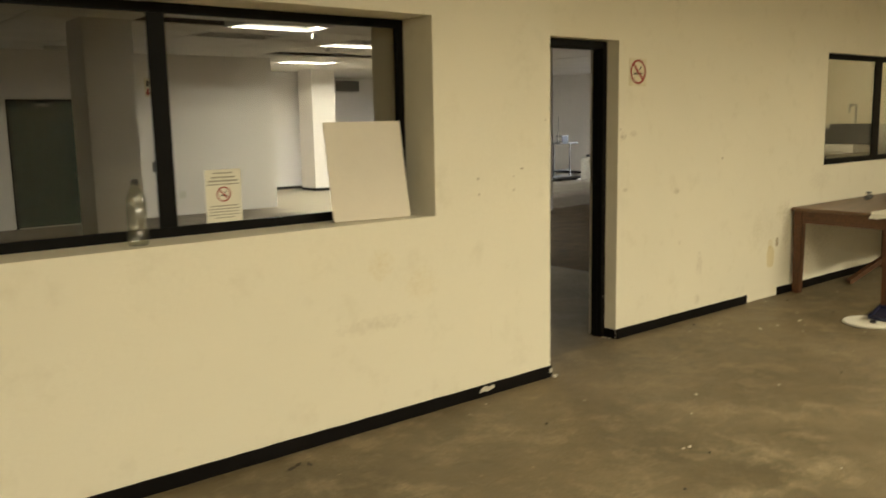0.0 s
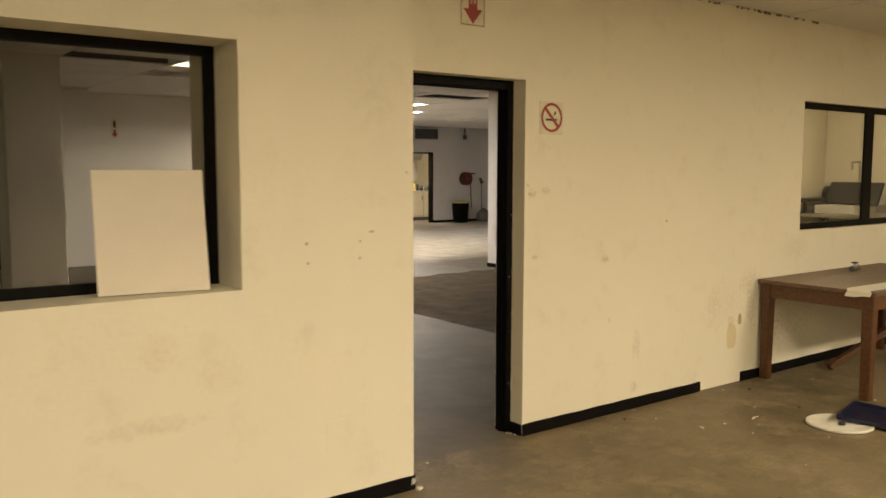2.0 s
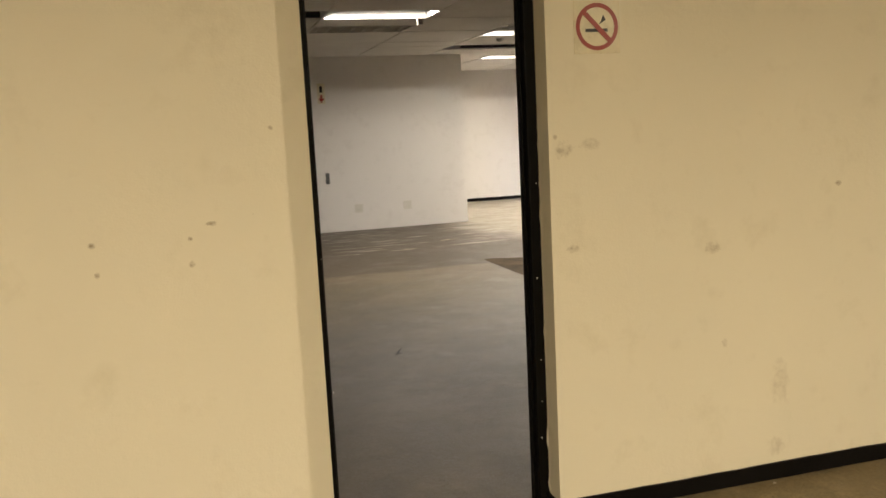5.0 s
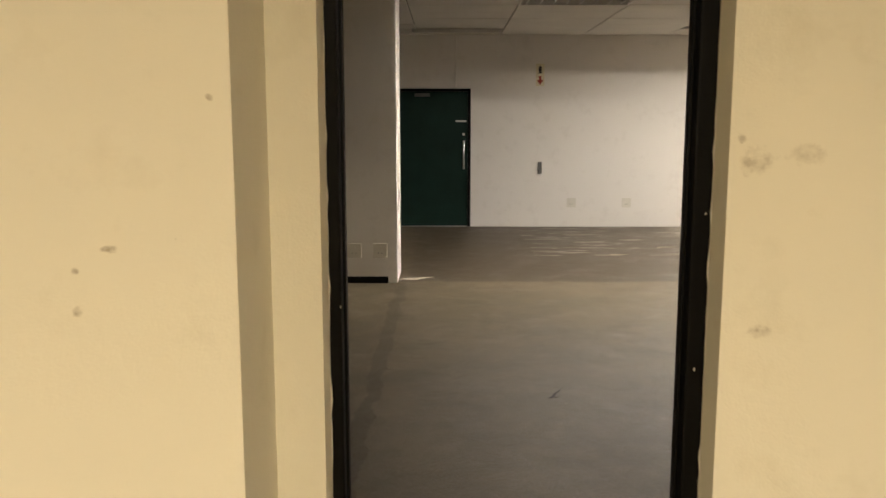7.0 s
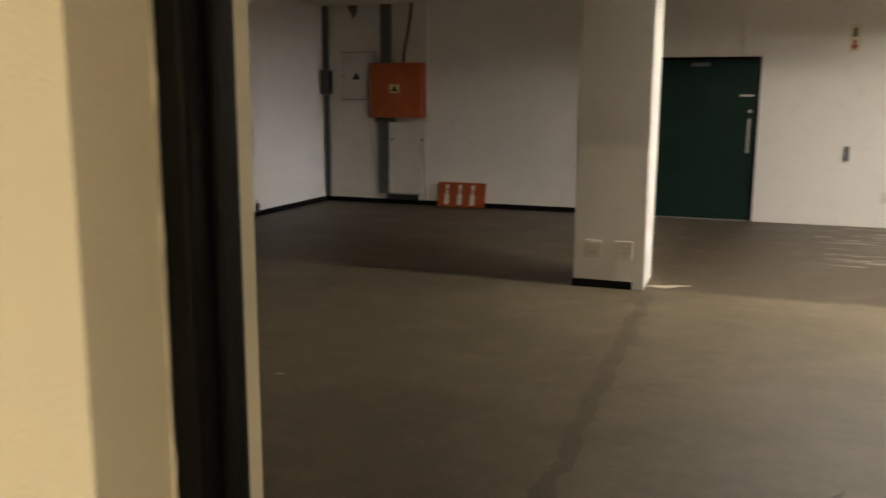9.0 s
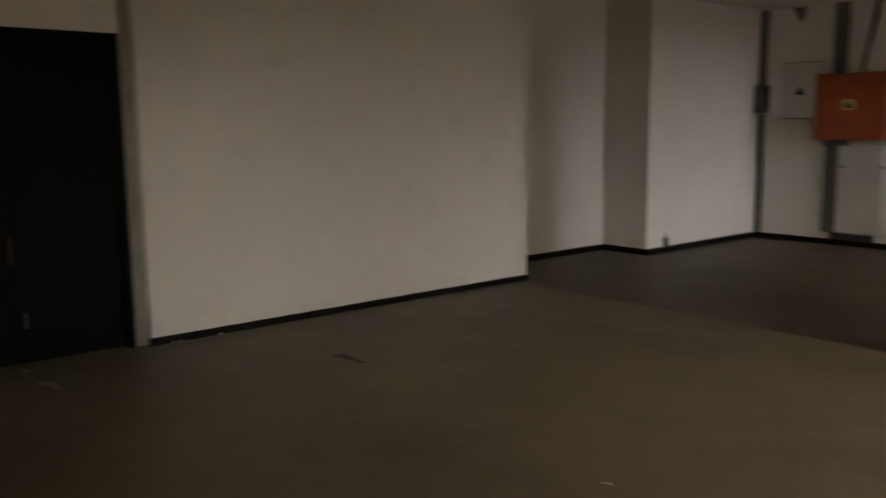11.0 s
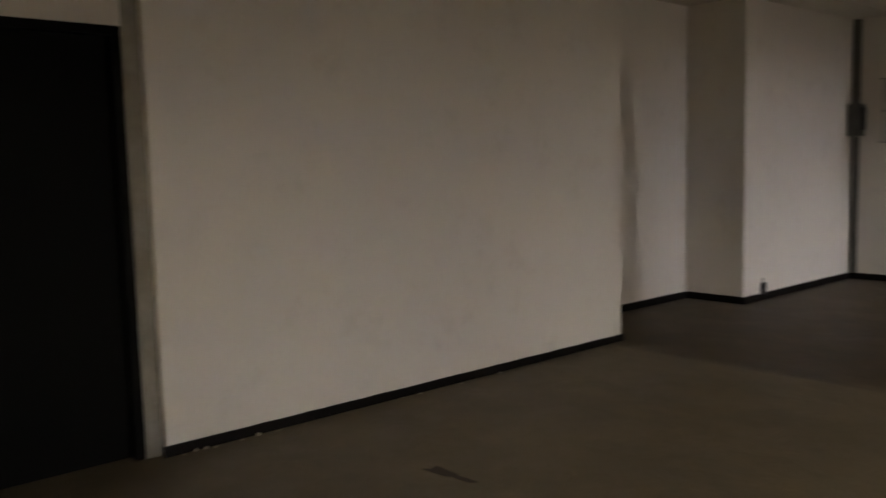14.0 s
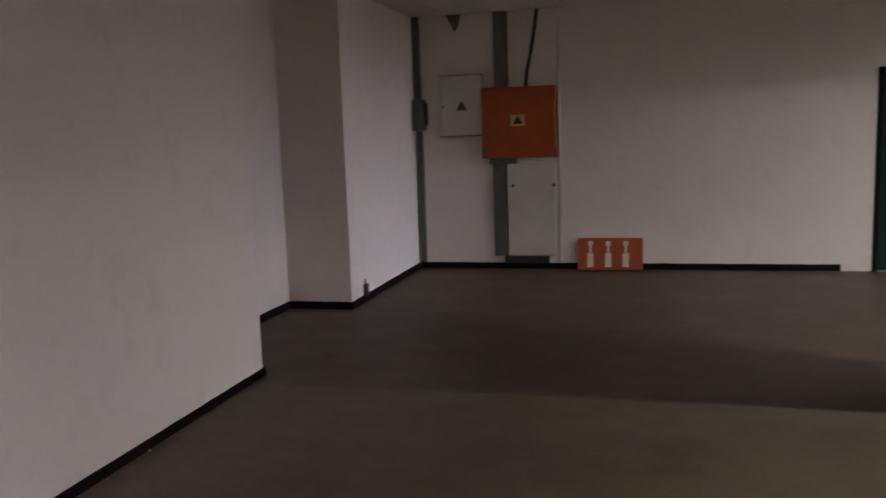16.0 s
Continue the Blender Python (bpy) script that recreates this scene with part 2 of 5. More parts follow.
def concrete(name, base, dark, light, gloss, zones=False):
    m, t, b = material(name)
    p = place(t)
    s = t.nodes.new("ShaderNodeSeparateXYZ")
    t.links.new(p, s.inputs[0])
    big, mid, small = noise_node(t, p, 0.7, 8, 0.68), noise_node(t, p, 3.2, 9, 0.74), noise_node(t, p, 70.0, 4, 0.7)
    drag = put(t, "ShaderNodeMapping", Rotation=(0, 0, 0.5), Scale=(0.9, 1.5, 1.0))
    t.links.new(p, drag.inputs["Vector"])
    streak = noise_node(t, drag.outputs[0], 2.0, 9, 0.72)
    col = mix(t, ramp(t, big, 0.41, 0.59), dark, base)
    col = mix(t, calc(t, "MULTIPLY", ramp(t, mid, 0.49, 0.64), 0.75), col, light)
    col = mix(t, calc(t, "MULTIPLY", ramp(t, streak, 0.52, 0.72), 0.55), col, tuple(c * 0.6 for c in dark))
    col = mix(t, calc(t, "MULTIPLY", ramp(t, noise_node(t, p, 14.0, 6, 0.72), 0.58, 0.70), 0.45), col, tuple(c * 0.5 for c in dark))
    col = mix(t, calc(t, "MULTIPLY", ramp(t, small, 0.35, 0.65), 0.62), col, tuple(c * 0.5 for c in base))
    col = mix(t, calc(t, "MULTIPLY", ramp(t, noise_node(t, p, 38.0, 3, 0.6), 0.70, 0.74), 0.55), col, tuple(min(1, c * 2.0) for c in light))
    rough = calc(t, "MULTIPLY_ADD", mid, 0.4, gloss)
    if zones:
        wob = calc(t, "MULTIPLY_ADD", noise_node(t, p, 3.0, 5, 0.65), 0.16, -0.08)
        x, y = calc(t, "ADD", s.outputs[0], wob), calc(t, "ADD", s.outputs[1], wob)
        # the old glue field beyond the screed bays
        field = calc(t, "MAXIMUM", calc(t, "GREATER_THAN", y, 6.25), calc(t, "GREATER_THAN", x, 2.9))
        col = mix(t, calc(t, "MULTIPLY", field, 0.82), col, mix(t, ramp(t, mid, 0.36, 0.68), (0.045, 0.034, 0.022), (0.15, 0.118, 0.080)))
        hem = calc(t, "MULTIPLY", calc(t, "GREATER_THAN", calc(t, "MULTIPLY_ADD", wob, 0.3, s.outputs[0]), 2.93), calc(t, "LESS_THAN", calc(t, "MULTIPLY_ADD", wob, 2.0, y), 6.5))
        col = mix(t, calc(t, "MULTIPLY", hem, 0.8), col, mix(t, ramp(t, mid, 0.4, 0.65), (0.045, 0.031, 0.016), (0.10, 0.072, 0.042)))
        # darker glue residue east of the first column
        glue = calc(t, "MULTIPLY", calc(t, "GREATER_THAN", y, 6.3), calc(t, "GREATER_THAN", calc(t, "MULTIPLY_ADD", wob, 3.0, x), 0.0))
        col = mix(t, calc(t, "MULTIPLY", calc(t, "MULTIPLY", glue, calc(t, "SUBTRACT", 1.0, hem)), 0.55), col, (0.055, 0.042, 0.028))
        rough = calc(t, "MULTIPLY_ADD", hem, 0.3, rough)
        t.links.new(calc(t, "MULTIPLY_ADD", hem, -0.28, 0.35), b.inputs["Specular IOR Level"])
        # cleaner bare screed towards the windows, paled further to paint in the daylight
        wide = calc(t, "MULTIPLY_ADD", noise_node(t, p, 1.3, 6, 0.7), 1.6, -0.8)
        bare = calc(t, "MULTIPLY", ramp(t, calc(t, "MULTIPLY_ADD", calc(t, "ADD", s.outputs[0], wide), 0.1, 0.0), 0.34, 0.42), ramp(t, calc(t, "MULTIPLY_ADD", calc(t, "ADD", s.outputs[1], wide), 0.1, 0.0), 0.78, 0.89))
        col = mix(t, calc(t, "MULTIPLY", bare, 0.85), col, mix(t, ramp(t, mid, 0.4, 0.6), (0.27, 0.23, 0.17), (0.44, 0.40, 0.32)))
        # paint dragged over the glue field beside the far wall
        long = put(t, "ShaderNodeMapping", Rotation=(0, 0, 0.12), Scale=(0.8, 4.5, 1.0))
        t.links.new(p, long.inputs["Vector"])
        drag2 = ramp(t, noise_node(t, long.outputs[0], 1.5, 8, 0.7), 0.55, 0.62)
        drag2 = calc(t, "MULTIPLY", calc(t, "MULTIPLY", drag2, calc(t, "GREATER_THAN", y, 7.9)), calc(t, "GREATER_THAN", x, 1.4))
        col = mix(t, calc(t, "MULTIPLY", drag2, 0.8), col, (0.42, 0.39, 0.33))
        strip = calc(t, "MULTIPLY", calc(t, "LESS_THAN", calc(t, "ABSOLUTE", calc(t, "ADD", x, 0.05)), calc(t, "MULTIPLY_ADD", mid, 0.10, 0.0)), calc(t, "LESS_THAN", y, 6.2))
        col = mix(t, calc(t, "MULTIPLY", strip, 0.5), col, (0.055, 0.038, 0.022))
    t.links.new(col, b.inputs["Base Color"])
    # patches rubbed smooth
    worn = ramp(t, noise_node(t, p, 1.9, 6, 0.7), 0.50, 0.60)
    t.links.new(calc(t, "MULTIPLY_ADD", worn, -0.05, rough), b.inputs["Roughness"])
    if not zones:
        b.inputs["Specular IOR Level"].default_value = 0.35
    bump(t, b, calc(t, "ADD", calc(t, "MULTIPLY", small, 0.5), mid), 0.6, 0.012)
    return m


M_FLOOR_A = concrete("worn_screed", (0.22, 0.172, 0.098), (0.12, 0.094, 0.050), (0.36, 0.29, 0.18), 0.34)
M_FLOOR_B = concrete("grey_screed", (0.182, 0.148, 0.094), (0.122, 0.099, 0.062), (0.222, 0.184, 0.125), 0.30, True)
M_GROUND = concrete("outside_paving", (0.30, 0.28, 0.25), (0.2, 0.19, 0.17), (0.36, 0.34, 0.30), 0.6)


def glass(name, tint=(0.93, 0.96, 0.94), rough=0.02, least=0.022):
    m, t, b = material(name)
    for n in list(t.nodes):
        if n.type == "BSDF_PRINCIPLED":
            t.nodes.remove(n)
    out = t.nodes["Material Output"]
    clear = put(t, "ShaderNodeBsdfTransparent", Color=(*tint, 1))
    shine = put(t, "ShaderNodeBsdfGlossy", Roughness=rough)
    f = put(t, "ShaderNodeLayerWeight", Blend=0.5)
    shiny = calc(t, "MULTIPLY_ADD", calc(t, "POWER", f.outputs["Facing"], 5.0), 0.5, least)
    mx = t.nodes.new("ShaderNodeMixShader")
    for a, c in ((shiny, 0), (clear.outputs[0], 1), (shine.outputs[0], 2)):
        t.links.new(a, mx.inputs[c])
    t.links.new(mx.outputs[0], out.inputs[0])
    return m


M_GLASS = glass("window_glass", (0.87, 0.855, 0.80))
M_PET = glass("clear_plastic", (0.86, 0.87, 0.82), 0.3, 0.16)


def glow(name, color, strength):
    m, t, b = material(name)
    b.inputs["Base Color"].default_value = (0.8, 0.8, 0.8, 1)
    b.inputs["Emission Color"].default_value = (*color, 1)
    b.inputs["Emission Strength"].default_value = strength
    return m


M_TUBE_A = glow("warm_diffuser", WARM, 9.0)
M_TUBE_B = glow("cool_tube", (1.0, 0.97, 0.9), 12.0)


# ---- mesh helpers ----
def box(bm, x0, x1, y0, y1, z0, z1, bevel=0.0, m=None):
    r = bmesh.ops.create_cube(bm, size=1)
    vs = r["verts"]
    bmesh.ops.scale(bm, vec=(x1 - x0, y1 - y0, z1 - z0), verts=vs)
    bmesh.ops.translate(bm, vec=((x0 + x1) / 2, (y0 + y1) / 2, (z0 + z1) / 2), verts=vs)
    if m is not None:
        bmesh.ops.transform(bm, matrix=m, verts=vs)
    if bevel:
        es = list({e for v in vs for e in v.link_edges})
        bmesh.ops.bevel(bm, geom=es, offset=bevel, segments=2, profile=0.6, affect="EDGES")
    return bm


def boxes(*specs, bevel=0.0):
    bm = bmesh.new()
    for s in specs:
        box(bm, *s, bevel=bevel)
    return bm


def tube(bm, p0, p1, r0, r1=None, seg=12):
    p0, p1 = Vector(p0), Vector(p1)
    m = Matrix.Translation((p0 + p1) / 2) @ (p1 - p0).to_track_quat("Z", "Y").to_matrix().to_4x4()
    bmesh.ops.create_cone(bm, cap_ends=True, segments=seg, radius1=r0, radius2=r0 if r1 is None else r1, depth=(p1 - p0).length, matrix=m)
    return bm


def lathe(profile, seg=24, at=(0, 0, 0)):
    """A turned body from (radius, height) pairs."""
    bm = bmesh.new()
    rings = [[bm.verts.new((at[0] + r * math.cos(2 * math.pi * i / seg), at[1] + r * math.sin(2 * math.pi * i / seg), at[2] + z)) for i in range(seg)] for r, z in profile]
    for a, b in zip(rings, rings[1:]):
        for i in range(seg):
            j = (i + 1) % seg
            bm.faces.new((a[i], a[j], b[j], b[i]))
    bm.faces.new(rings[0][::-1])
    bm.faces.new(rings[-1])
    return bm


def plate(outline, thick, at):
    """A flat shape, its outline given in x and z, standing in the plane y = at, with its face towards -y."""
    bm = bmesh.new()
    f = bm.faces.new([bm.verts.new((x, at, z)) for x, z in outline])
    r = bmesh.ops.extrude_face_region(bm, geom=[f])
    bmesh.ops.translate(bm, vec=(0, -thick, 0), verts=[v for v in r["geom"] if isinstance(v, bmesh.types.BMVert)])
    bmesh.ops.recalc_face_normals(bm, faces=bm.faces)
    return bm


def ring(cx, cz, r0, r1, thick, at, seg=36):
    bm = bmesh.new()
    for i in range(seg):
        a, b = 2 * math.pi * i / seg, 2 * math.pi * (i + 1) / seg
        q = [(r0, a), (r0, b), (r1, b), (r1, a)]
        f = [bm.verts.new((cx + r * math.cos(w), at - thick, cz + r * math.sin(w))) for r, w in q]
        bm.faces.new(f)
    bmesh.ops.remove_doubles(bm, verts=bm.verts, dist=1e-5)
    r = bmesh.ops.extrude_face_region(bm, geom=bm.faces[:])
    bmesh.ops.translate(bm, vec=(0, thick, 0), verts=[v for v in r["geom"] if isinstance(v, bmesh.types.BMVert)])
    bmesh.ops.recalc_face_normals(bm, faces=bm.faces)
    return bm


def mesh_object(name, bm, mat):
    data = bpy.data.meshes.new(name)
    bm.to_mesh(data)
    bm.free()
    data.materials.append(mat)
    return new(name, data)


def part(name, bm, mat, parent, label=""):
    ob = mesh_object(name, bm, mat)
    ob.parent = parent
    ob.matrix_parent_inverse = parent.matrix_world.inverted()
    if label:
        tagged(ob, label)
    return ob


def thing(name, label, category, at=(0, 0, 0), group=""):
    ob = new(name)
    ob.matrix_world = Matrix.Translation(at)
    ob.empty_display_size = 0.1
    return tagged(ob, label, category, group)


def structure(name, bm, mat, label, category):
    return tagged(mesh_object(name, bm, mat), label, category, kind="structure")


def smooth(ob):
    for f in ob.data.polygons:
        f.use_smooth = True
    return ob


def wall(name, axis, u0, u1, n0, n1, z0, z1, holes, mat, label):
    """A wall along x or y, from n0 to n1 thick, with real openings (u0, u1, z0, z1)."""
    us = sorted({u0, u1, *[h[0] for h in holes], *[h[1] for h in holes]})
    zs = sorted({z0, z1, *[h[2] for h in holes], *[h[3] for h in holes]})
    us, zs = [u for u in us if u0 <= u <= u1], [z for z in zs if z0 <= z <= z1]
    bm = bmesh.new()
    made = {}

    def v(u, n, z):
        k = (u, n, z)
        if k not in made:
            made[k] = bm.verts.new((u, n, z) if axis == "x" else (n, u, z))
        return made[k]

    def solid(i, j):
        if not (0 <= i < len(us) - 1 and 0 <= j < len(zs) - 1):
            return False
        cu, cz = (us[i] + us[i + 1]) / 2, (zs[j] + zs[j + 1]) / 2
        return not any(h[0] < cu < h[1] and h[2] < cz < h[3] for h in holes)

    for i in range(len(us) - 1):
        for j in range(len(zs) - 1):
            if not solid(i, j):
                continue
            a, b, c, d = us[i], us[i + 1], zs[j], zs[j + 1]
            for n in (n0, n1):
                bm.faces.new((v(a, n, c), v(b, n, c), v(b, n, d), v(a, n, d)))
            for di, dj, e in ((-1, 0, ((a, c), (a, d))), (1, 0, ((b, c), (b, d))), (0, -1, ((a, c), (b, c))), (0, 1, ((a, d), (b, d)))):
                if not solid(i + di, j + dj):
                    (p, q), (r, s) = e
                    bm.faces.new((v(p, n0, q), v(r, n0, s), v(r, n1, s), v(p, n1, q)))
    bmesh.ops.recalc_face_normals(bm, faces=bm.faces)
    return structure(name, bm, mat, label, "wall")


# ---- structure: floors ----
structure("floor_front_room", boxes((-8.0, 8.2, -8.6, 0.0, -0.2, 0.0)), M_FLOOR_A, "worn olive-brown screed floor with scuffs and dust", "floor")
structure("floor_hall", boxes((-8.0, X_E + 0.25, 0.0, 20.0, -0.2, 0.0)), M_FLOOR_B, "bare grey screed floor with old glue field and trowel marks", "floor")
structure("ground", boxes((-300, 300, -300, 300, -0.5, -0.25)), M_GROUND, "pale paving outside the windows", "ground")

# ---- structure: the partition between the rooms ----
W1 = (-3.66, -0.884, 1.075, 2.12)
W2 = (3.955, 6.75, 1.104, 2.123)
DOOR = (0.112, 1.0, 0.0, 2.10)
wall("wall_partition_thick", "x", -8.0, X_STEP, Y_NEAR, Y_BACK, 0.0, 2.9, (W1,), M_CREAM, "cream painted wall with a deep window reveal and scuffs")
wall("wall_partition", "x", X_STEP, 8.2, 0.0, Y_BACK, 0.0, 2.9, (DOOR, W2), M_CREAM, "cream painted wall with a doorway, smudged and stained")
wall("wall_partition_east", "x", 8.2, X_E, 0.0, Y_BACK, 0.0, 2.9, (), M_WHITE, "white painted wall of the hall")
# the front room closes behind the camera
wall("wall_front_west", "y", -8.6, Y_NEAR, -8.2, -8.0, 0.0, 2.9, (), M_CREAM, "cream painted end wall of the front room")
wall("wall_front_east", "y", -8.6, 0.0, 8.2, 8.4, 0.0, 2.9, (), M_CREAM, "cream painted end wall of the front room")
wall("wall_front_south", "x", -8.2, 8.4, -8.8, -8.6, 0.0, 2.9, (), M_CREAM, "cream painted rear wall of the front room")
# hall
GD = (-0.51, 0.725, 0.0, 2.035)
wall("wall_far", "x", X_PIL - 0.7, X_FE, Y_F, Y_F + 0.22, 0.0, 2.95, (GD,), M_WHITE, "white painted hall wall with switchgear and a green door")
wall("wall_far_return", "y", Y_F + 0.22, Y_FAR1, X_FE - 0.22, X_FE, 0.0, 2.95, (), M_WHITE, "white painted return wall")
wall("wall_bay", "x", X_FE - 0.22, 6.95, Y_FAR1, Y_FAR1 + 0.2, 0.0, 2.95, (), M_WHITE, "white painted wall behind the lit column")
wall("wall_bay_return", "y", Y_FAR1 + 0.2, Y_FAR2, 6.75, 6.95, 0.0, 2.95, (), M_WHITE, "white painted return wall")
KD = (11.55, 12.36, 0.0, 2.06)
wall("wall_end", "x", 6.75, X_E, Y_FAR2, Y_FAR2 + 0.18, 0.0, 2.95, (KD,), M_WHITE, "white painted end wall with a kitchen doorway")
wall("wall_east", "y", 0.0, 20.0, X_E, X_E + 0.25, 0.0, 2.95, tuple((a, b, 0.12, 2.5) for a, b in WIN_E), M_WHITE, "white painted outer wall with wide windows")
# west side: recess, pier, double door, wall, nook, pilaster
wall("wall_recess", "y", Y_BACK, 1.062, X_REC - 0.2, X_REC, 0.0, 2.95, (), M_WHITE, "white painted back of a shallow recess")
structure("wall_pier", boxes((X_REC - 0.2, -4.99, 1.062, 1.335, 0.0, 2.95), bevel=0.008), M_WHITE, "white painted pier beside the black double door", "wall")
DD = (1.37, 2.757, 0.0, 2.032)
wall("wall_door_side", "y", 1.335, 2.838, -5.40, -5.17, 0.0, 2.95, (DD,), M_WHITE, "white painted wall over a black double door")
structure("wall_west", boxes((-6.05, X_L, 2.838, 6.433, 0.0, 2.95), bevel=0.008), M_WHITE, "white painted projecting wall with a black skirting", "wall")
wall("wall_nook", "y", 6.433, 8.46, -6.05, X_NOOK, 0.0, 2.95, (), M_WHITE, "white painted back of a wall nook")
structure("wall_pilaster", boxes((-6.05, X_PIL, 8.46, Y_F, 0.0, 2.95), bevel=0.008), M_WHITE, "white painted pilaster in the hall corner", "wall")
structure("wall_door_back", boxes((-6.0, -5.9, 1.335, 2.838, 0.0, 2.95)), M_WHITE, "plain wall behind the double door", "wall")


def column(x0, x1, y0, y1, label):
    ob = structure("column", boxes((x0, x1, y0, y1, 0.0, 2.95), bevel=0.012), M_WHITE, label, "column")
    h = 0.065
    part("skirting", boxes((x0 - 0.012, x1 - 0.09, y0 - 0.012, y0 - 0.0005, 0, h), bevel=0.003), M_BASE, ob)
    part("skirting", boxes((x0 - 0.012, x0 - 0.0005, y0, y1, 0, h), bevel=0.003), M_BASE, ob)
    return ob


column(-0.66, -0.094, 6.19, 6.79, "square white painted column with two wall sockets")
column(6.47, 7.05, 6.30, 6.86, "square white painted column with a dark socket")
column(6.54, 7.16, 13.38, 14.0, "square white painted column in daylight")

# small room behind the second window
wall("wall_store_back", "x", 3.80, 8.2, 2.15, 2.27, 0.0, 2.95, (), M_CREAM, "cream painted partition of the wash room")
wall("wall_store_west", "y", Y_BACK, 2.15, 3.80, 3.92, 0.0, 2.95, (), M_CREAM, "cream painted partition of the wash room")
wall("wall_store_east", "y", Y_BACK, 2.27, 8.2, 8.32, 0.0, 2.95, (), M_CREAM, "cream painted end wall of the wash room")

# kitchen beyond the end wall
wall("wall_kitchen", "x", 10.2, X_E, 19.0, 19.2, 0.0, 2.95, (), M_CREAM, "cream painted kitchen wall")
wall("wall_kitchen_west", "y", Y_FAR2 + 0.18, 19.0, 10.2, 10.4, 0.0, 2.95, (), M_CREAM, "cream painted kitchen wall")


# ---- ceilings ----
def tile_ceiling(name, x0, x1, y0, y1, z, gx, gy, tx, ty, skip, mat, label):
    """Lay-in tiles with chamfered edges, in one mesh, over a closed slab; skip: cells (i, j) left open."""
    verts, faces = [], []
    g, c = 0.006, 0.006
    for i in range(math.floor((x0 - gx) / tx), math.ceil((x1 - gx) / tx)):
        for j in range(math.floor((y0 - gy) / ty), math.ceil((y1 - gy) / ty)):
            if (i, j) in skip:
                continue
            a, b = max(x0, gx + i * tx), min(x1, gx + (i + 1) * tx)
            d, e = max(y0, gy + j * ty), min(y1, gy + (j + 1) * ty)
            if b - a < 0.03 or e - d < 0.03:
                continue
            n = len(verts)
            sag = random.uniform(-0.003, 0.003)
            for k, zz in ((g, z + 0.02), (g, z + c + sag), (g + c, z + sag)):
                verts += [(a + k, d + k, zz), (b - k, d + k, zz), (b - k, e - k, zz), (a + k, e - k, zz)]
            for r in (0, 4):
                for q in range(4):
                    w = (q + 1) % 4
                    faces.append((n + r + q, n + r + w, n + r + 4 + w, n + r + 4 + q))
            faces.append((n + 8, n + 11, n + 10, n + 9))
    data = bpy.data.meshes.new(name)
    data.from_pydata(verts, [], faces)
    data.materials.append(mat)
    return tagged(new(name, data), label, "ceiling", kind="structure")


TX, TY, GX, GY = 1.2, 0.6, 1.15, 5.8
LIT = ((0, 0), (2, 3), (3, 9), (4, 6), (5, 9))
UNLIT = ((0, 2), (2, 2))
OPEN_CELLS = ((2, 0), (-1, 0), (2, 6), (3, 6), (4, 3))
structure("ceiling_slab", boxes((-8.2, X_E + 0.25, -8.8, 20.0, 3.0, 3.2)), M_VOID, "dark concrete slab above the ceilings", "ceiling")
tile_ceiling("ceiling_hall", -6.05, X_E, Y_BACK, 19.0, Z_B, GX, GY, TX, TY, set(LIT + UNLIT + OPEN_CELLS), M_CEIL_B, "off-white lay-in tile ceiling with missing tiles")
A_CELLS = {(math.floor(x / 1.2), math.floor(y / 0.6)) for x, y in A_LAMPS}
tile_ceiling("ceiling_front_room", -8.0, 8.2, -8.6, 0.0, Z_A, 0.0, 0.0, 1.2, 0.6, A_CELLS, M_CEIL, "off-white board ceiling with dark joints")


RECESS = 0.075


def troffer(x0, y0, z, lit, mat, label, flush=False):
    t = thing("ceiling_light", label, "ceiling light", (x0 + 0.6, y0 + 0.3, z), "recessed ceiling lights")
    x1, y1 = x0 + 1.2, y0 + 0.6
    top = z + RECESS
    part("frame", boxes((x0, x1, y0, y0 + 0.025, z - 0.006, top), (x0, x1, y1 - 0.025, y1, z - 0.006, top), (x0, x0 + 0.025, y0 + 0.025, y1 - 0.025, z - 0.006, top), (x1 - 0.025, x1, y0 + 0.025, y1 - 0.025, z - 0.006, top)), M_ENCL, t)
    part("tray", boxes((x0, x1, y0, y1, top + 0.001, top + 0.010)), M_ENCL if lit else M_GALV, t)
    if lit and flush:
        part("diffuser", boxes((x0 + 0.03, x1 - 0.03, y0 + 0.03, y1 - 0.03, z + 0.004, z + 0.012)), mat, t, "glowing prismatic diffuser")
    elif lit:
        for k in (-0.03, 0.03):
            smooth(part("tube", tube(bmesh.new(), (x0 + 0.05, y0 + 0.3 + k, top - 0.012), (x1 - 0.05, y0 + 0.3 + k, top - 0.012), 0.010), mat, t, "glowing fluorescent tube"))
    else:
        for k in range(8):
            part("louvre", boxes((x0 + 0.08 + k * 0.145, x0 + 0.088 + k * 0.145, y0 + 0.03, y1 - 0.03, z - 0.002, z + 0.05)), M_ENCL, t)
        for k in (0.2, 0.4):
            part("louvre", boxes((x0 + 0.03, x1 - 0.03, y0 + k - 0.004, y0 + k + 0.004, z - 0.003, z + 0.045)), M_ENCL, t)
    return t


for i, j in LIT:
    x, y = GX + i * TX, GY + j * TY
    troffer(x, y, Z_B, True, M_TUBE_B, "recessed fluorescent ceiling light, lit, with a white frame")
    area_lamp("ceiling_light_glow", pose(x + 0.6, y + 0.3, Z_B + RECESS - 0.024), 1.1, 0.07, B_WATTS, COOL)
hang = thing("hanging_clip", "white end clip hanging from a ceiling light", "clip", (2.12, 5.812, Z_B))
part("wire", tube(bmesh.new(), (2.12, 5.812, Z_B - 0.0065), (2.10, 5.812, Z_B - 0.09), 0.004), M_ENCL, hang)
